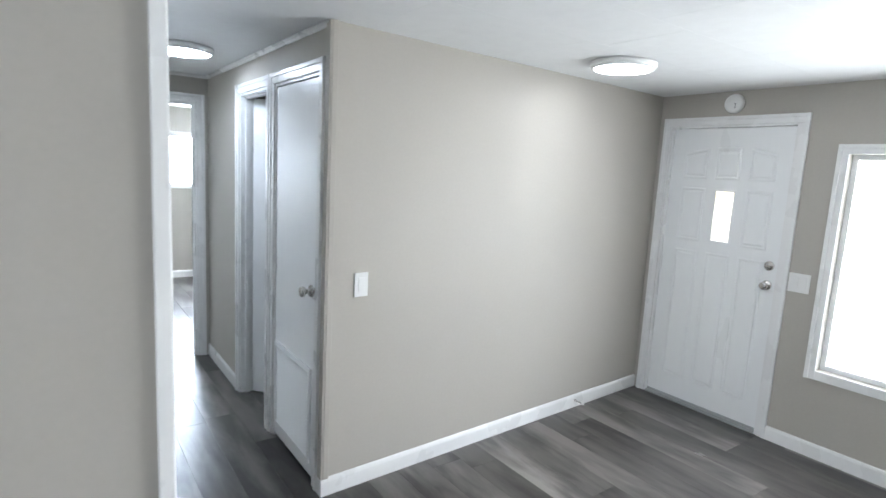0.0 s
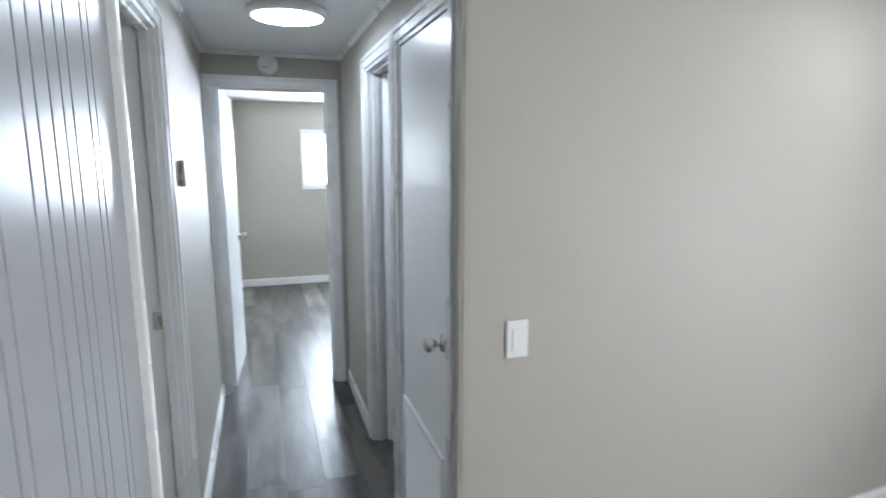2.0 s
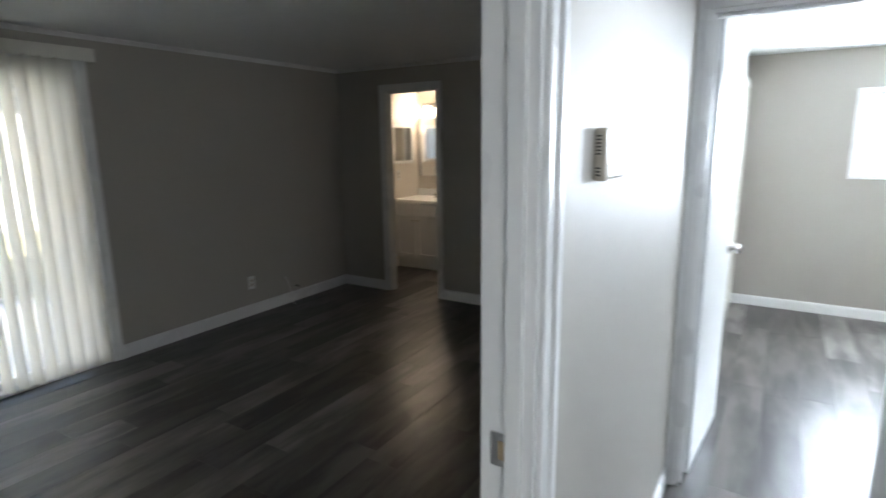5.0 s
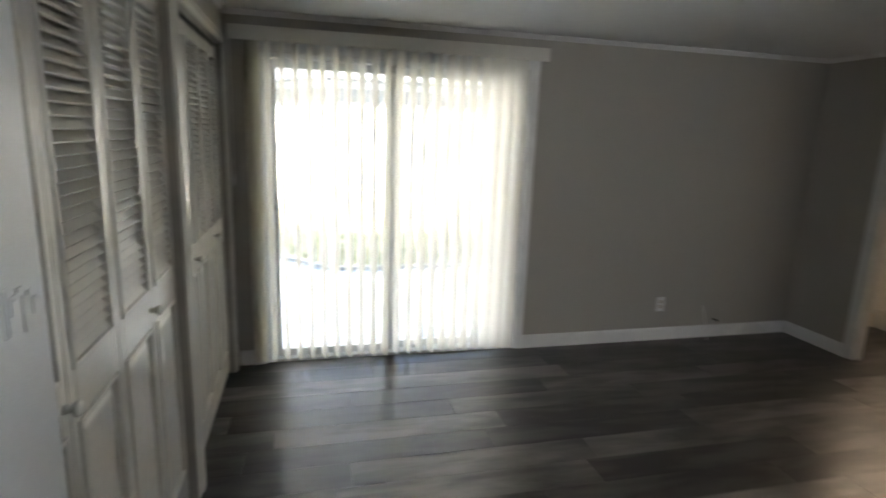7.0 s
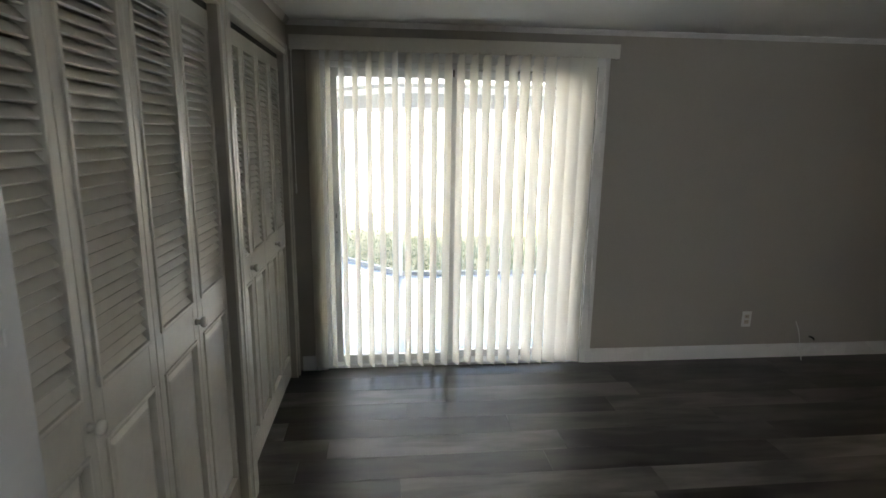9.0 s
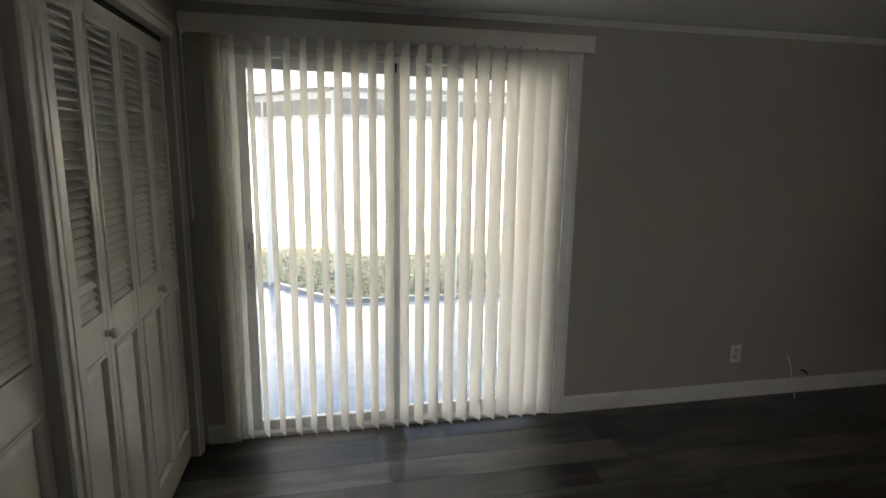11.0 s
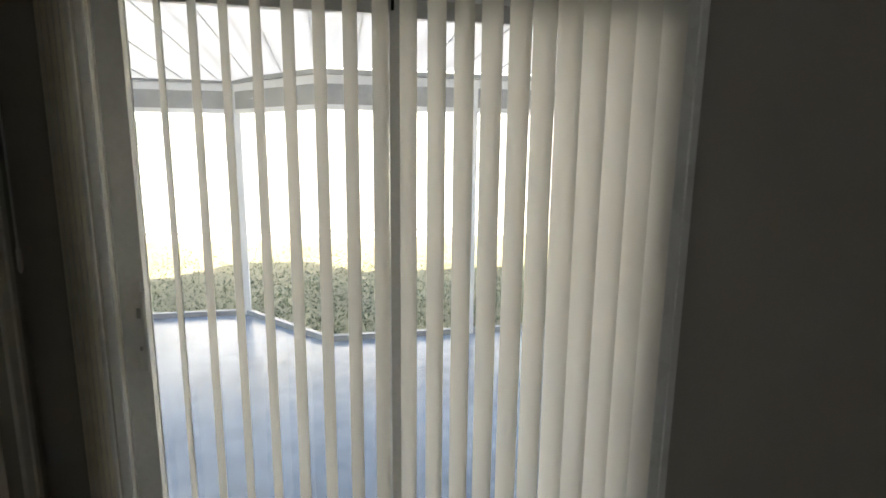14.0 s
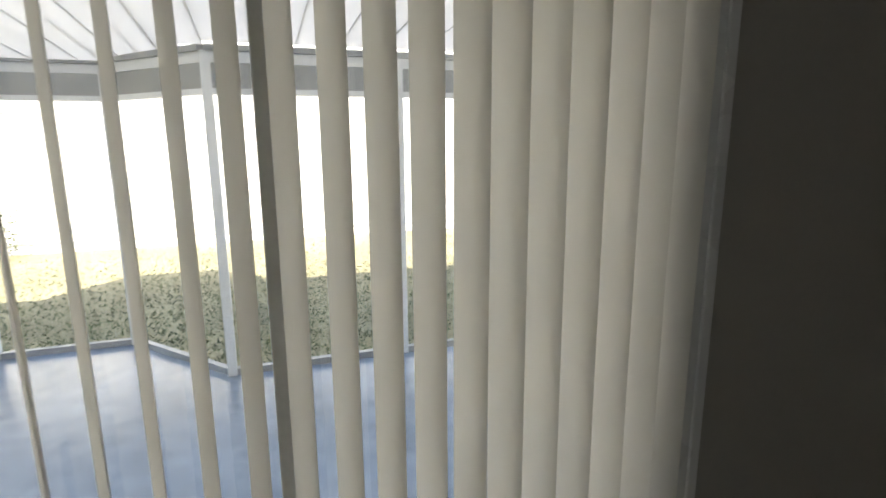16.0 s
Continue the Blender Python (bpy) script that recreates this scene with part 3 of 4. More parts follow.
def bifold(x0, pw, n, name_label, y=1.742, along=-1, knob_on=(0, 2), base=None):
    """n hinged leaves from x0 towards -x, each with a louvred upper half and a raised lower panel."""
    st, t = 0.045, 0.03
    zl0, zl1, zp0, zp1, top = 1.03, 1.915, 0.17, 0.885, 1.985
    me = louvre_mesh(pw - 2 * st + 0.008, 0.0305)
    for i in range(n):
        leaf = empty("closet_door", base @ pose(x0 - (i + 1) * pw, y, 0) if base is not None else pose(x0 - (i + 1) * pw, y, 0))
        tagged(leaf, name_label, "closet door", group="bifold closet doors")
        g = 0.0015
        boxes("frame", [(g, st, -t, 0, 0.02, top), (pw - st, pw - g, -t, 0, 0.02, top), (st, pw - st, -t, 0, zl1, top), (st, pw - st, -t, 0, zp1, zl0), (st, pw - st, -t, 0, 0.02, zp0)], CLOSET, 0.003, leaf)
        # bead round the louvres and round the panel
        b = 0.012
        for a0, a1 in ((zl0, zl1), (zp0, zp1)):
            boxes("bead", [(st - b, st, -0.004, 0.006, a0 - b, a1 + b), (pw - st, pw - st + b, -0.004, 0.006, a0 - b, a1 + b), (st, pw - st, -0.004, 0.006, a1, a1 + b), (st, pw - st, -0.004, 0.006, a0 - b, a0)], CLOSET, 0.003, leaf)
        bm = bmesh.new()
        rs = []
        for ins, d in ((-0.002, -0.016), (0.012, -0.012), (0.03, -0.003), (0.04, -0.002)):
            rs.append([bm.verts.new((px, d, pz)) for px, pz in ((st + ins, zp0 + ins), (pw - st - ins, zp0 + ins), (pw - st - ins, zp1 - ins), (st + ins, zp1 - ins))])
        for r0, r1 in zip(rs, rs[1:]):
            for k in range(4):
                bm.faces.new((r0[k], r0[(k + 1) % 4], r1[(k + 1) % 4], r1[k]))
        bm.faces.new(rs[-1])
        bmesh.ops.recalc_face_normals(bm, faces=bm.faces)
        p = new("panel", mesh_of(bm, "panel", CLOSET))
        p.parent = leaf
        m = 32
        for k in range(m):
            s = new("slat", me)
            s.parent = leaf
            s.matrix_basis = pose(pw / 2, -0.013, zl0 + 0.012 + k * (zl1 - zl0 - 0.024) / (m - 1), 41, 0, 0)
        if i in knob_on:
            turned("knob", [(0.011, 0), (0.009, 0.008), (0.008, 0.014), (0.016, 0.02), (0.018, 0.027), (0.014, 0.033), (0.004, 0.035)], CLOSET, Matrix.Translation((0.024, 0, 0.955)) @ pose(0, 0, 0, -90, 0, 0), leaf, 16)


bifold(-0.994, 0.3315, 4, "cream painted louvred bifold closet door with panel below")
bifold(-2.45, 0.28375, 4, "cream painted louvred bifold closet door with panel below")
structure(boxes("trim_closet_track", [(-2.322, -0.992, 1.712, 1.74, 1.988, 2.01), (-3.585, -2.45, 1.712, 1.74, 1.988, 2.01)], DARK), "dark closet door track under the header", "track")
# folded louvred leaf in the far room
bifold(0.0, 0.36, 2, "white louvred closet door in the far room", y=0.0, knob_on=(), base=pose(-0.052, 6.56, 0, 0, 0, -90))


# ---- sliding door ----
def slider():
    root = empty("door_slider")
    tagged(root, "white aluminium sliding glass patio door", "sliding door", kind="structure")
    y0, y1, zt = 1.965, 3.715, 2.0
    xo = XS - 0.135
    boxes("frame", [(xo, XS - 0.01, y0, y0 + 0.025, 0, zt), (xo, XS - 0.01, y1 - 0.025, y1, 0, zt), (xo, XS - 0.01, y0 + 0.025, y1 - 0.025, zt - 0.03, zt), (xo, XS - 0.01, y0 + 0.025, y1 - 0.025, 0, 0.022)], ALU, 0.003, root)
    for nm, xa, a0, a1 in (("moving_sash", XS - 0.085, y0 + 0.027, 2.824), ("fixed_sash", XS - 0.125, 2.784, y1 - 0.027)):
        w0, w1 = (0.072, 0.04) if nm == "moving_sash" else (0.04, 0.06)
        boxes(nm, [(xa, xa + 0.032, a0, a0 + w0, 0.024, zt - 0.032), (xa, xa + 0.032, a1 - w1, a1, 0.024, zt - 0.032), (xa, xa + 0.032, a0 + w0, a1 - w1, 0.024, 0.075), (xa, xa + 0.032, a0 + w0, a1 - w1, zt - 0.085, zt - 0.032)], ALU, 0.003, root)
        pane = boxes("pane", [(xa + 0.013, xa + 0.018, a0 + w0, a1 - w1, 0.075, zt - 0.085)], GLASS, 0, root)
        pane.visible_shadow = False
    x = XS - 0.053
    boxes("handle", [(x, x + 0.006, 2.0300, 2.0540, 0.86, 1.14), (x + 0.006, x + 0.03, 2.0580, 2.0700, 0.885, 1.118), (x + 0.004, x + 0.024, 2.0540, 2.0700, 0.885, 0.91), (x + 0.004, x + 0.024, 2.0540, 2.0700, 1.094, 1.118)], ALU, 0.003, root)
    boxes("latch", [(x + 0.006, x + 0.012, 2.0380, 2.0460, 1.03, 1.06), (x + 0.006, x + 0.009, 2.0380, 2.0460, 0.93, 0.942)], ALU_GREY, 0.001, root)
    boxes("security_pin", [(x - 0.002, x + 0.014, 2.790, 2.798, 1.925, 1.968)], DARK, 0.002, root)


slider()


# ---- vertical blinds ----
def blind():
    root = empty("vertical_blind")
    tagged(root, "cream vinyl vertical blind half open over the sliding door", "blind")
    boxes("valance", [(-3.652, -3.645, 1.80, 3.828, 2.05, 2.135), (XS + 0.001, -3.652, 3.820, 3.828, 2.05, 2.135), (XS + 0.001, -3.652, 1.80, 1.808, 2.05, 2.135), (XS + 0.001, -3.652, 1.808, 3.82, 2.127, 2.135)], VINYL, 0.0015, root)
    boxes("headrail", [(-3.69, -3.655, 1.82, 3.80, 2.062, 2.10)], ALU, 0.004, root)
    # a curved strip with a bowed section
    bm = bmesh.new()
    n, w, sag = 8, 0.089, 0.0085
    lines = []
    for i in range(n + 1):
        u = -0.5 + i / n
        d = sag * (1 - 4 * u * u)
        lines.append([bm.verts.new((u * w, d, z)) for z in (0.03, 2.06)])
    for l0, l1 in zip(lines, lines[1:]):
        bm.faces.new((l0[0], l1[0], l1[1], l0[1]))
    me = mesh_of(bm, "slat", SLAT, True)
    random.seed(11)
    for i in range(21):
        y = 2.018 + i * 0.081
        a = 25.5 + max(0, i - 12) * 1.6 + random.uniform(-1.5, 1.5)
        if i > 17:
            a += (i - 17) * 9
        s = new("slat", me)
        s.parent = root
        s.matrix_basis = pose(-3.66, y, 0, random.uniform(-0.12, 0.12), random.uniform(-0.1, 0.1), a)
        boxes("clip", [(-3.664, -3.656, y - 0.006, y + 0.006, 2.056, 2.064)], PLASTIC, 0, root)
    # stack of gathered slats at the closet end
    for i in range(5):
        s = new("slat", me)
        s.parent = root
        s.matrix_basis = pose(-3.655, 1.905 + i * 0.014, 0, 0, 0, 24 + random.uniform(-3, 3))
    turned("wand", [(0.003, 0.0), (0.006, 0.01), (0.006, 0.06), (0.003, 0.07), (0.003, 0.85)], PLASTIC, Matrix.Translation((-3.635, 1.812, 1.2)), root, 10)


blind()


# ---- lamps and fittings on walls and ceilings ----
def disc_lamp(x, y, z, light):
    root = empty("ceiling_lamp", pose(x, y, z))
    tagged(root, "round flush white led ceiling lamp, switched on", "ceiling lamp", group="flush ceiling lamps")
    turned("rim", [(0.150, 0), (0.168, -0.004), (0.170, -0.022), (0.164, -0.036), (0.150, -0.038), (0.149, -0.03)], PLASTIC, Matrix(), root, 48)
    turned("diffuser", [(0.148, -0.031), (0.145, -0.040), (0.120, -0.044), (0.05, -0.046), (0.004, -0.046)], light, Matrix(), root, 48)


disc_lamp(2.215, 1.557, ZH, LED)
disc_lamp(0.37, 3.13, ZH, LED_HALL)


def smoke_detector(m):
    root = empty("smoke_detector", m)
    tagged(root, "round white smoke detector on the wall above the door", "smoke detector", group="smoke detectors")
    turned("body", [(0.062, 0), (0.062, 0.012), (0.058, 0.026), (0.05, 0.032), (0.03, 0.035), (0.004, 0.035)], PLASTIC, Matrix(), root, 36)
    turned("button", [(0.010, 0.034), (0.010, 0.037), (0.002, 0.038)], PLASTIC, Matrix.Translation((0.018, 0.015, 0)), root, 16)
    for k in range(3):
        boxes("slot", [(-0.03 + 0.012 * k, -0.024 + 0.012 * k, -0.022, -0.014, 0.0335, 0.0352)], DARK, 0, root)


smoke_detector(pose(3.398, 1.553, 2.118, 0, -90, 0))
smoke_detector(pose(0.30, YE - 0.001, 2.128, 90, 0, 0))


def switch(m, gangs=1):
    root = empty("light_switch", m)
    tagged(root, "white rocker light switch plate on the wall", "light switch", group="light switches")
    w = 0.036 + 0.046 * (gangs - 1) / 2 * 1.0
    boxes("plate", [(-w, w, -0.058, 0.058, 0, 0.006)], PLASTIC, 0.002, root)
    for g in range(gangs):
        c = (g - (gangs - 1) / 2) * 0.046
        boxes("rocker", [(c - 0.017, c + 0.017, -0.034, 0.034, 0.005, 0.0088)], PLASTIC, 0.001, root)
        for z in (-0.047, 0.047):
            turned("screw", [(0.003, 0.0055), (0.003, 0.0068), (0.001, 0.007)], PLASTIC, Matrix.Translation((c, z, 0)), root, 8)


switch(turn @ pose(0.179, -0.001, 1.03, 90, 0, 0))
switch(pose(3.399, 1.03, 1.03, 90, 0, -90), 2)


def outlet(m):
    root = empty("wall_outlet", m)
    tagged(root, "white duplex power outlet low on the wall", "outlet", group="outlets")
    boxes("plate", [(-0.035, 0.035, -0.058, 0.058, 0, 0.005)], PLASTIC, 0.002, root)
    for z in (-0.02, 0.02):
        boxes("socket", [(-0.017, 0.017, z - 0.014, z + 0.014, 0.004, 0.0075)], BEIGE, 0.003, root)
        boxes("slot", [(-0.008, -0.006, z - 0.004, z + 0.006, 0.0074, 0.0079), (0.006, 0.008, z - 0.004, z + 0.006, 0.0074, 0.0079)], DARK, 0, root)


outlet(pose(XS + 0.001, 4.947, 0.296, 90, 0, 90))
outlet(pose(-1.715, YB - 0.001, 0.293, 90, 0, 0))


def thermostat():
    root = empty("thermostat", pose(XL + 0.0005, 3.0, 1.50, 90, 0, 90))
    tagged(root, "beige plastic wall thermostat with small display", "thermostat")
    boxes("body", [(-0.074, 0.074, -0.053, 0.053, 0, 0.026)], BEIGE, 0.007, root)
    boxes("display", [(-0.012, 0.046, -0.004, 0.032, 0.0255, 0.0270)], LCD, 0, root)
    boxes("digits", [(0.000, 0.006, 0.007, 0.024, 0.0269, 0.0274), (0.012, 0.020, 0.007, 0.011, 0.0269, 0.0274), (0.012, 0.020, 0.019, 0.023, 0.0269, 0.0274), (0.026, 0.032, 0.007, 0.024, 0.0269, 0.0274)], DARK, 0, root)
    boxes("cover", [(-0.06, 0.06, -0.046, -0.018, 0.0255, 0.028)], BEIGE, 0.002, root)
    vs = [(-0.0748, -0.072, -0.042 + k * 0.007, -0.0385 + k * 0.007, 0.005, 0.014) for k in (0, 1, 2, 6, 7, 8, 9, 10, 11)]
    for v in vs:
        boxes("vent_slot", [v], DARK, 0, root)


thermostat()


def tube(name, pts, r, mat, parent=None, label="", category=""):
    cu = bpy.data.curves.new(name, "CURVE")
    cu.dimensions, cu.bevel_depth, cu.bevel_resolution = "3D", r, 2
    sp_ = cu.splines.new("BEZIER")
    sp_.bezier_points.add(len(pts) - 1)
    for bp, p in zip(sp_.bezier_points, pts):
        bp.co = p
        bp.handle_left_type = bp.handle_right_type = "AUTO"
    cu.materials.append(mat)
    dg = new(name, cu)
    me = bpy.data.meshes.new_from_object(dg.evaluated_get(bpy.context.evaluated_depsgraph_get()))
    bpy.data.objects.remove(dg)
    ob = new(name, me)
    ob.parent = parent
    if label:
        tagged(ob, label, category)
    return ob


tube("cable", [(XS + 0.005, 5.335, 0.27), (XS + 0.03, 5.345, 0.21), (XS + 0.035, 5.365, 0.12), (XS + 0.05, 5.37, 0.06), (XS + 0.09, 5.35, 0.004)], 0.0035, PLASTIC, None, "white coax cable hanging out of the wall", "cable")
gp = tube("cable_end", [(XS + 0.005, 5.46, 0.15), (XS + 0.03, 5.465, 0.15), (XS + 0.05, 5.462, 0.142)], 0.007, DARK, None, "short dark cable stub at the wall", "cable")
# spring door stop on the living baseboard
m = turn @ pose(1.91, -0.013, 0.05, 90, 0, 0)
stop = empty("door_stop", m)
tagged(stop, "thin metal spring door stop on the baseboard", "door stop")
turned("spring", [(0.008, 0), (0.006, 0.006), (0.0045, 0.008), (0.0045, 0.062)], CHROME, Matrix(), stop, 10)
turned("tip", [(0.007, 0.062), (0.008, 0.066), (0.007, 0.076), (0.002, 0.078)], PLASTIC, Matrix(), stop, 10)


# shiny strips added to give two small bright glints on the living room floor
clip = boxes("metal_sliver", [(2.80, 2.812, 1.175, 1.225, 0.0002, 0.003), (2.822, 2.832, 1.165, 1.21, 0.0002, 0.0028), (2.812, 2.822, 1.19, 1.2, 0.0002, 0.0015)], CHROME, 0.0006)
tagged(clip, "small shiny strips added for bright glints on the floor", "metal scrap")


# ---- bathroom beyond the bedroom ----
def vanity():
    root = empty("bathroom_vanity")
    tagged(root, "white shaker vanity cabinet with white top", "vanity")
    x0, x1, yf, yb = XS + 0.015, -2.75, 7.10, 7.615
    boxes("body", [(x0, x1, yf, yb, 0.13, 0.80), (x0, x1, yf + 0.05, yb, 0.0, 0.13)], DOOR, 0.002, root)
    c = -3.385
    for a0, a1 in ((c - 0.29, c - 0.003), (c + 0.003, c + 0.30)):
        d = boxes("door", [(a0, a0 + 0.05, yf - 0.018, yf, 0.14, 0.645), (a1 - 0.05, a1, yf - 0.018, yf, 0.14, 0.645), (a0 + 0.05, a1 - 0.05, yf - 0.018, yf, 0.14, 0.19), (a0 + 0.05, a1 - 0.05, yf - 0.018, yf, 0.595, 0.645), (a0 + 0.05, a1 - 0.05, yf - 0.008, yf, 0.19, 0.595)], DOOR, 0.0015, root)
        hx = a1 - 0.03 if a0 < c - 0.1 else a0 + 0.03
        boxes("handle", [(hx - 0.018, hx + 0.018, yf - 0.035, yf - 0.018, 0.585, 0.60)], CHROME, 0.003, d)
    boxes("drawer", [(c - 0.29, c + 0.30, yf - 0.018, yf, 0.66, 0.785)], DOOR, 0.002, root)
    boxes("top", [(x0, x1 + 0.02, yf - 0.025, yb, 0.80, 0.835), (x0, x1 + 0.02, yb - 0.02, yb, 0.835, 0.92)], PLASTIC, 0.005, root)
    turned("tap_body", [(0.025, 0), (0.022, 0.02), (0.016, 0.05), (0.014, 0.075), (0.004, 0.078)], CHROME, Matrix.Translation((-3.24, 7.42, 0.835)), root)
    tube("spout", [(-3.24, 7.42, 0.89), (-3.24, 7.36, 0.905), (-3.24, 7.30, 0.885)], 0.011, CHROME, root)
    boxes("tap_base", [(-3.32, -3.16, 7.395, 7.445, 0.834, 0.85)], CHROME, 0.006, root)


vanity()


def mirror(name, label, m, w, h, fw, mat):
    root = empty(name, m)
    tagged(root, label, "mirror")
    boxes("frame", [(-w / 2, -w / 2 + fw, -h / 2, h / 2, 0, 0.03), (w / 2 - fw, w / 2, -h / 2, h / 2, 0, 0.03), (-w / 2 + fw, w / 2 - fw, h / 2 - fw, h / 2, 0, 0.03), (-w / 2 + fw, w / 2 - fw, -h / 2, -h / 2 + fw, 0, 0.03)], mat, 0.003, root)
    boxes("glass", [(-w / 2 + fw, w / 2 - fw, -h / 2 + fw, h / 2 - fw, 0.001, 0.018)], MIRROR, 0, root)


mirror("wall_mirror", "white framed medicine cabinet mirror on the side wall", pose(XS + 0.013, 7.27, 1.475, 90, 0, 90), 0.42, 0.46, 0.035, PLASTIC)
mirror("vanity_mirror", "tall thin-framed mirror above the vanity", pose(-3.35, 7.619, 1.435, 90, 0, 0), 0.6, 0.71, 0.008, CHROME)
outlet(pose(XS + 0.013, 7.19, 1.11, 90, 0, 90))
vl = empty("vanity_light", pose(-3.32, 7.619, 1.93))
tagged(vl, "vanity light bar with glowing warm bulbs", "wall lamp")
boxes("bar", [(-0.28, 0.28, -0.03, 0, -0.03, 0.03)], CHROME, 0.004, vl)
for k in range(3):
    turned("bulb", [(0.012, -0.02), (0.02, -0.04), (0.042, -0.075), (0.045, -0.095), (0.035, -0.12), (0.004, -0.13)], BULB, pose(-0.19 + 0.19 * k, -0.06, 0.02), vl, 16)

# ---- floor ----
floor = boxes("floor", [(XS - 0.14, 3.52, -2.4, 7.72, -0.06, -0.0055)], BACKER)
structure(floor, "grey brown wood-look vinyl plank floor", "floor")
PW, PL = 0.182, 1.22
bm = bmesh.new()
add_box(bm, 0.0006, PW - 0.0006, 0.0006, PL - 0.0006, -0.006, 0.0, 0.0008)
plank_me = mesh_of(bm, "plank", PLANK)
random.seed(23)
cols = int((3.42 - (XS - 0.02)) / PW) + 1
for c in range(cols):
    x = XS - 0.03 + c * PW
    y = -2.3 - random.random() * PL
    if c == 4:
        y = 3.041 - 5 * PL
    while y < 7.65:
        ym, xm = y + PL / 2, x + PW / 2
        closed = (xm < -0.25 and y > 1.05 and y + PL < 1.75) or (xm > 2.75 and y > 2.1) or (xm > 0.95 and 2.1 < y and y + PL < 4.1) or (xm > -1.0 and xm < -0.3 and y > 6.4)
        if not closed and y + PL > -1.75:
            p = new("plank", plank_me)
            p.parent = floor
            p.matrix_basis = pose(x, y, 0)
        y += PL


# ---- outside ----
ZP, ZG = -0.13, -0.2
structure(boxes("ground", [(-60, 60, -60, 60, ZG - 0.3, ZG)], SOIL), "dry lawn soil around the house", "ground")
P1, P2, P3, P4 = (-6.72, 2.52), (-7.65, 1.735), (-7.65, 0.76), (-6.72, 5.6)
P0 = (-6.72, 0.0)


def prism(name, pts, z0, z1, mat, parent=None):
    bm = bmesh.new()
    lo = [bm.verts.new((x, y, z0)) for x, y in pts]
    hi = [bm.verts.new((x, y, z1)) for x, y in pts]
    n = len(pts)
    bm.faces.new(lo[::-1])
    bm.faces.new(hi)
    for i in range(n):
        bm.faces.new((lo[i], lo[(i + 1) % n], hi[(i + 1) % n], hi[i]))
    bmesh.ops.recalc_face_normals(bm, faces=bm.faces)
    ob = new(name, mesh_of(bm, name, mat))
    ob.parent = parent
    return ob


structure(prism("pavement_patio", [(XS - 0.14, -2.0), (XS - 0.14, 5.6), P4, P1, P2, P3, P0, (-6.72, -2.0)], ZG - 0.1, ZP, SLAB), "smooth concrete patio slab with the sky's blue put into its colour", "patio")


def bar(name, p, q, z0, z1, w, mat, parent):
    """A straight member of height z0..z1 and width w between two plan points."""
    d = Vector((q[0] - p[0], q[1] - p[1]))
    bm = bmesh.new()
    add_box(bm, 0, d.length, -w / 2, w / 2, z0, z1, 0.003)
    ob = new(name, mesh_of(bm, name, mat))
    ob.parent = parent
    ob.matrix_basis = pose(p[0], p[1], 0, 0, 0, math.degrees(math.atan2(d.y, d.x)))
    return ob


enc = empty("screen_enclosure")
tagged(enc, "white aluminium framed screen enclosure round the patio", "enclosure", kind="structure")
ring = [(-6.72, -2.0), P0, P3, P2, P1, (-6.72, 3.80), P4]
for p, q in zip(ring, ring[1:]):
    bar("kerb_rail", p, q, ZP, ZP + 0.05, 0.05, ALU_GREY, enc)
    bar("fascia", p, q, 1.875, 2.035, 0.05, ALU_GREY, enc)
    bar("top_rail", p, q, 1.835, 1.875, 0.06, ALU, enc)
    bar("header", p, q, 2.035, 2.105, 0.06, ALU, enc)
    bar("gutter_lip", p, q, 2.105, 2.145, 0.11, ALU_GREY, enc)
for p in ring:
    boxes("post", [(p[0] - 0.032, p[0] + 0.032, p[1] - 0.032, p[1] + 0.032, ZP, 2.11)], ALU, 0.003, enc)
boxes("post", [(-6.74, -6.695, 3.04, 3.07, ZP + 0.05, 1.85)], ALU, 0.003, enc)
# pan roof over the patio, rising to the house
bm = bmesh.new()
slope = math.degrees(math.atan2(0.19, 3.0))
m_ = pose(XS - 0.14, 0, 2.365, 0, -slope, 0)
for i in range(52):
    y = -2.0 + i * 0.15
    far = 2.94 + 0.94 * min(1, max(0, (y + 0.05) / 0.79)) * min(1, max(0, (2.45 - y) / 0.77))
    add_box(bm, -far, 0.0, y, y + 0.15, 0.0, 0.02, turn=m_)
    if i % 2:
        add_box(bm, -far, 0.0, y + 0.145, y + 0.153, -0.008, 0.0, turn=m_)
roof = structure(new("roof_patio", mesh_of(bm, "roof_patio", ROOF_LIGHT)), "white ribbed pan roof over the patio", "roof")
# house shell seen from outside
structure(boxes("wall_outside_patio", [(XS - 0.16, XS - 0.142, -2.4, 1.9, ZG, 2.4), (XS - 0.16, XS - 0.142, 3.78, 7.8, ZG, 2.4), (XS - 0.16, XS - 0.142, 1.9, 3.78, 2.01, 2.4), (XS - 0.16, XS - 0.142, 1.9, 3.78, ZG, -0.06)], SIDING), "white siding on the house's patio side", "wall")
# front overhang to x 6.6 is unseen, added to keep sun out of the window
structure(boxes("roof_house", [(XS - 0.16, 6.6, -2.6, 7.9, 2.42, 2.52)], ROOFM), "flat white house roof with unseen overhang added to block sun at the front", "roof")
structure(boxes("wall_outside_end", [(XS - 0.14, 3.52, 7.75, 7.8, 2.0, 2.42), (XS - 0.14, 3.52, -2.45, -2.4, ZG, 2.42)], SIDING), "white siding on the house ends", "wall")

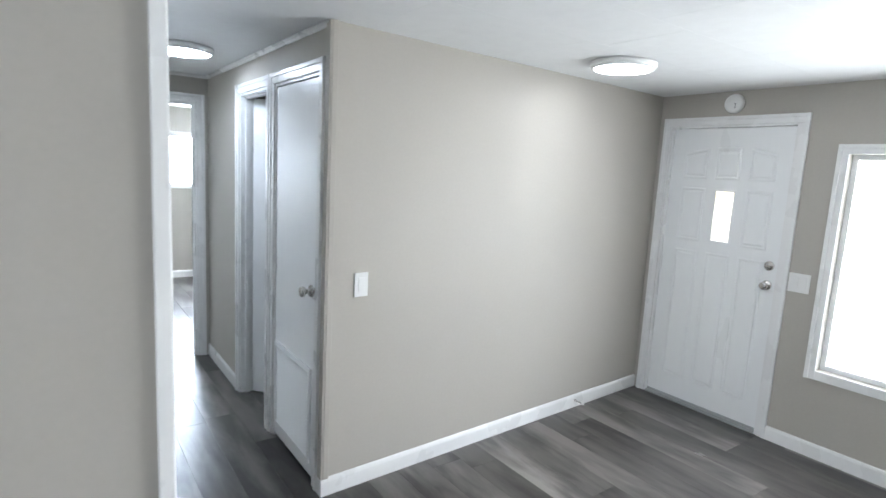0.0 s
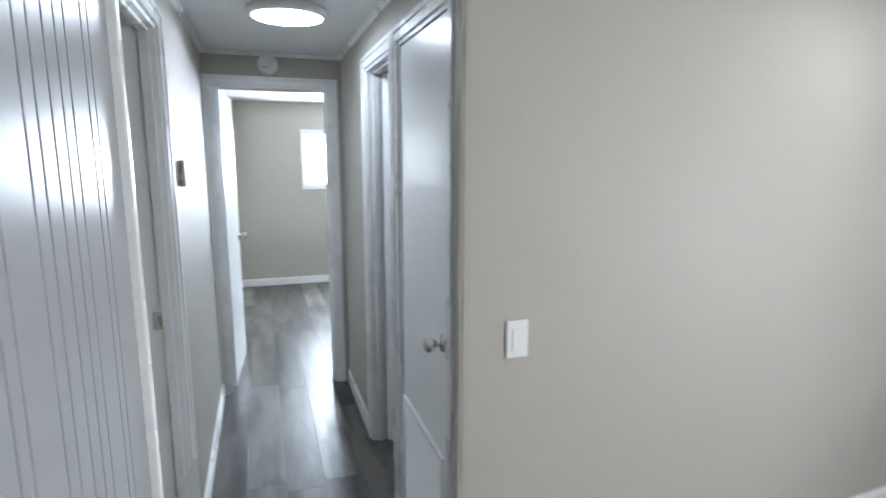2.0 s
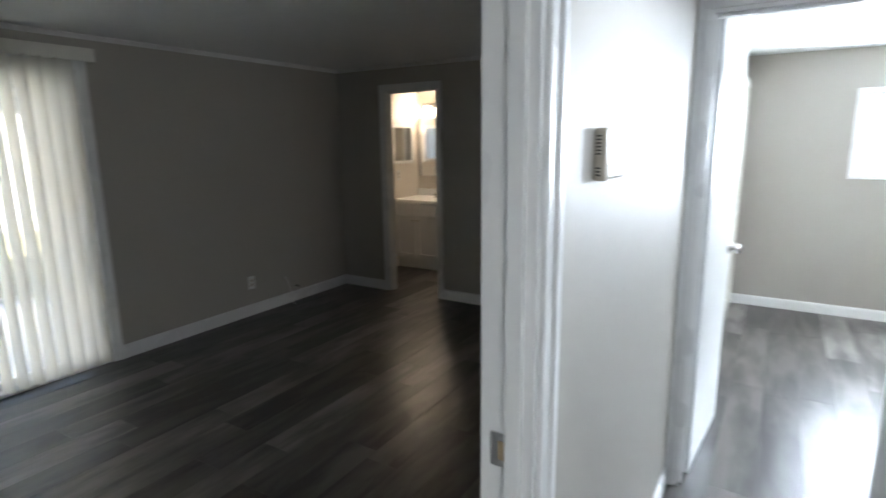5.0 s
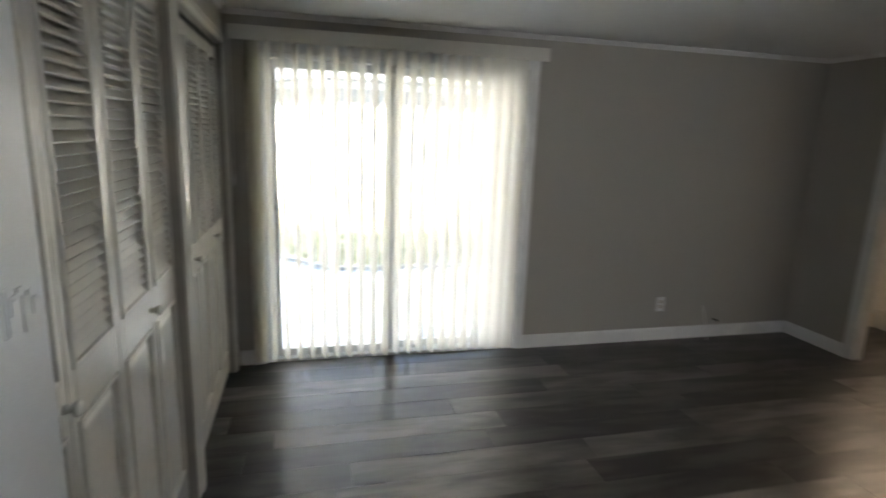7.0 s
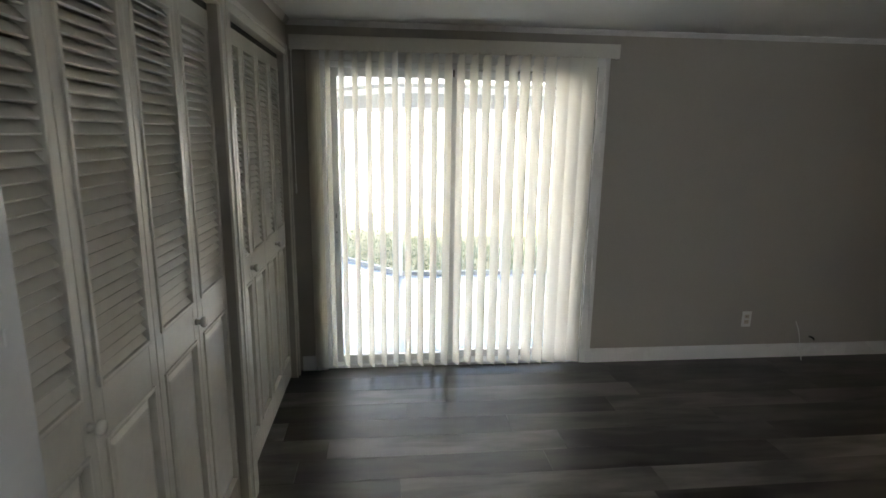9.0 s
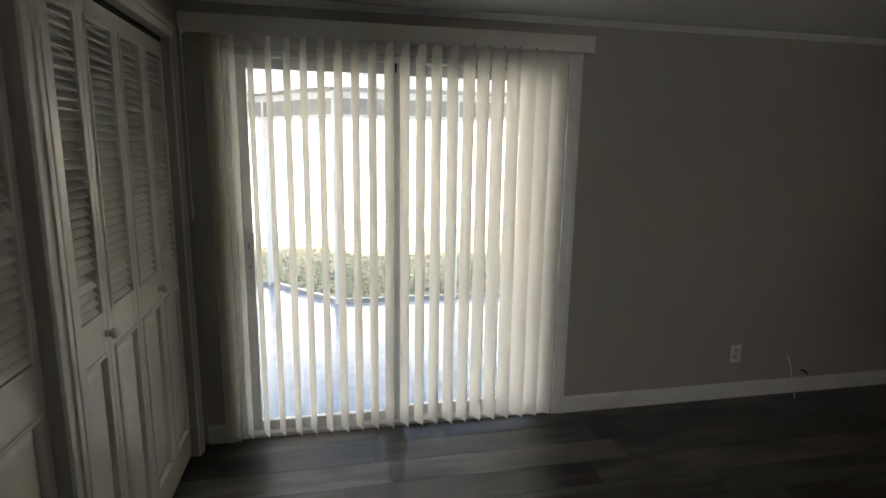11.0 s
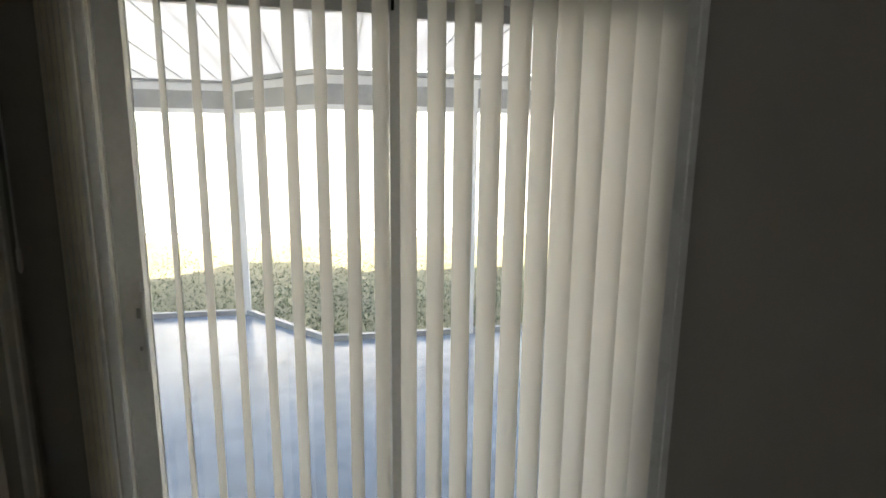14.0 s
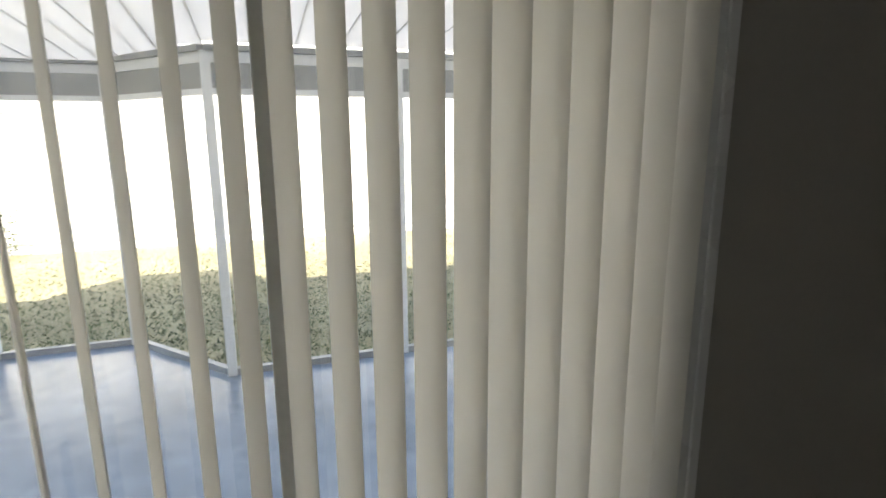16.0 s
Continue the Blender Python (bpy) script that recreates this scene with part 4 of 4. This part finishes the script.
# neighbouring house
XN = -12.7
nb = empty("neighbour_house")
tagged(nb, "white sided single-storey neighbouring house in sun", "house")
boxes("wall", [(XN - 6, XN, -14, 14, ZG, 2.9)], SIDING, 0, nb)
bm = bmesh.new()
for i in range(18):
    z = -0.03 + i * 0.16
    add_box(bm, XN, XN + 0.014, -14, 14, z, z + 0.153)
sd = new("siding", mesh_of(bm, "siding", SIDING))
sd.parent = nb
boxes("skirting", [(XN, XN + 0.03, -14, 14, ZG, -0.06)], SIDING, 0.004, nb)
boxes("skirting_cap", [(XN, XN + 0.045, -14, 14, -0.06, -0.035)], ALU_GREY, 0.004, nb)
w = boxes("window", [(XN + 0.014, XN + 0.04, -0.86, -0.43, 1.50, 2.0)], ALU, 0.004, nb)
boxes("pane", [(XN + 0.04, XN + 0.043, -0.82, -0.47, 1.54, 1.96)], LCD, 0, w)
boxes("roof", [(XN - 6.4, XN + 0.4, -14.3, 14.3, 2.9, 3.05)], ROOFM, 0.01, nb)


def shrub(x, y, h):
    root = empty("shrub", pose(x, y, ZG))
    tagged(root, "small dry green shrub by the neighbour's wall", "shrub")
    bm = bmesh.new()
    for i in range(7):
        a = random.uniform(0, 6.28)
        top = Vector((0.6 * h * random.uniform(-0.5, 0.5), 0.6 * h * random.uniform(-0.5, 0.5), h * random.uniform(0.6, 0.95)))
        lathe(bm, [(0.012, 0), (0.004, top.length)], top.to_track_quat("Z", "Y").to_matrix().to_4x4(), 6)
    ob = new("stems", mesh_of(bm, "stems", WOODTAN))
    ob.parent = root
    bm = bmesh.new()
    for i in range(420):
        r = h * 0.55 * random.random() ** 0.5
        a = random.uniform(0, 6.28)
        c = Vector((r * math.cos(a), r * math.sin(a), h * random.uniform(0.15, 1.0)))
        m_ = Matrix.Translation(c) @ Euler((random.uniform(-1, 1), random.uniform(-1, 1), a)).to_matrix().to_4x4()
        bm.faces.new([bm.verts.new(m_ @ Vector(p)) for p in ((-0.03, 0, 0), (0, -0.014, 0.006), (0.03, 0, 0), (0, 0.014, 0.006))])
    ob = new("leaves", mesh_of(bm, "leaves", LEAVES))
    ob.parent = root


random.seed(8)
shrub(-12.3, -1.0, 0.72)


def lawn():
    rng = np.random.default_rng(5)
    n = 34000
    x = -12.6 + 6.2 * rng.random(n) ** 0.45
    y = -5.5 + 12.5 * rng.random(n)
    keep = np.ones(n, bool)
    keep &= ~((x > -6.78) | ((x > -7.71) & (x + 7.73 > np.maximum(np.maximum(y - 1.735, 0.76 - y), 0) * 1.2) & (y > -0.1) & (y < 2.6)))
    x, y = x[keep], y[keep]
    n = len(x)
    a = rng.random(n) * 6.283
    h = 0.01 + 0.028 * rng.random(n)
    lean = (rng.random((n, 2)) - 0.5) * 0.09
    wd = 0.006 + 0.006 * rng.random(n)
    vs = np.zeros((n, 3, 3))
    vs[:, 0] = np.c_[x - wd * np.cos(a), y - wd * np.sin(a), np.full(n, ZG - 0.002)]
    vs[:, 1] = np.c_[x + wd * np.cos(a), y + wd * np.sin(a), np.full(n, ZG - 0.002)]
    vs[:, 2] = np.c_[x + lean[:, 0], y + lean[:, 1], ZG + h]
    me = bpy.data.meshes.new("grass")
    me.from_pydata(vs.reshape(-1, 3).tolist(), [], np.arange(3 * n).reshape(-1, 3).tolist())
    me.materials.append(GRASSM)
    tagged(new("grass", me), "patchy green lawn beyond the patio", "grass", kind="stuff")


lawn()
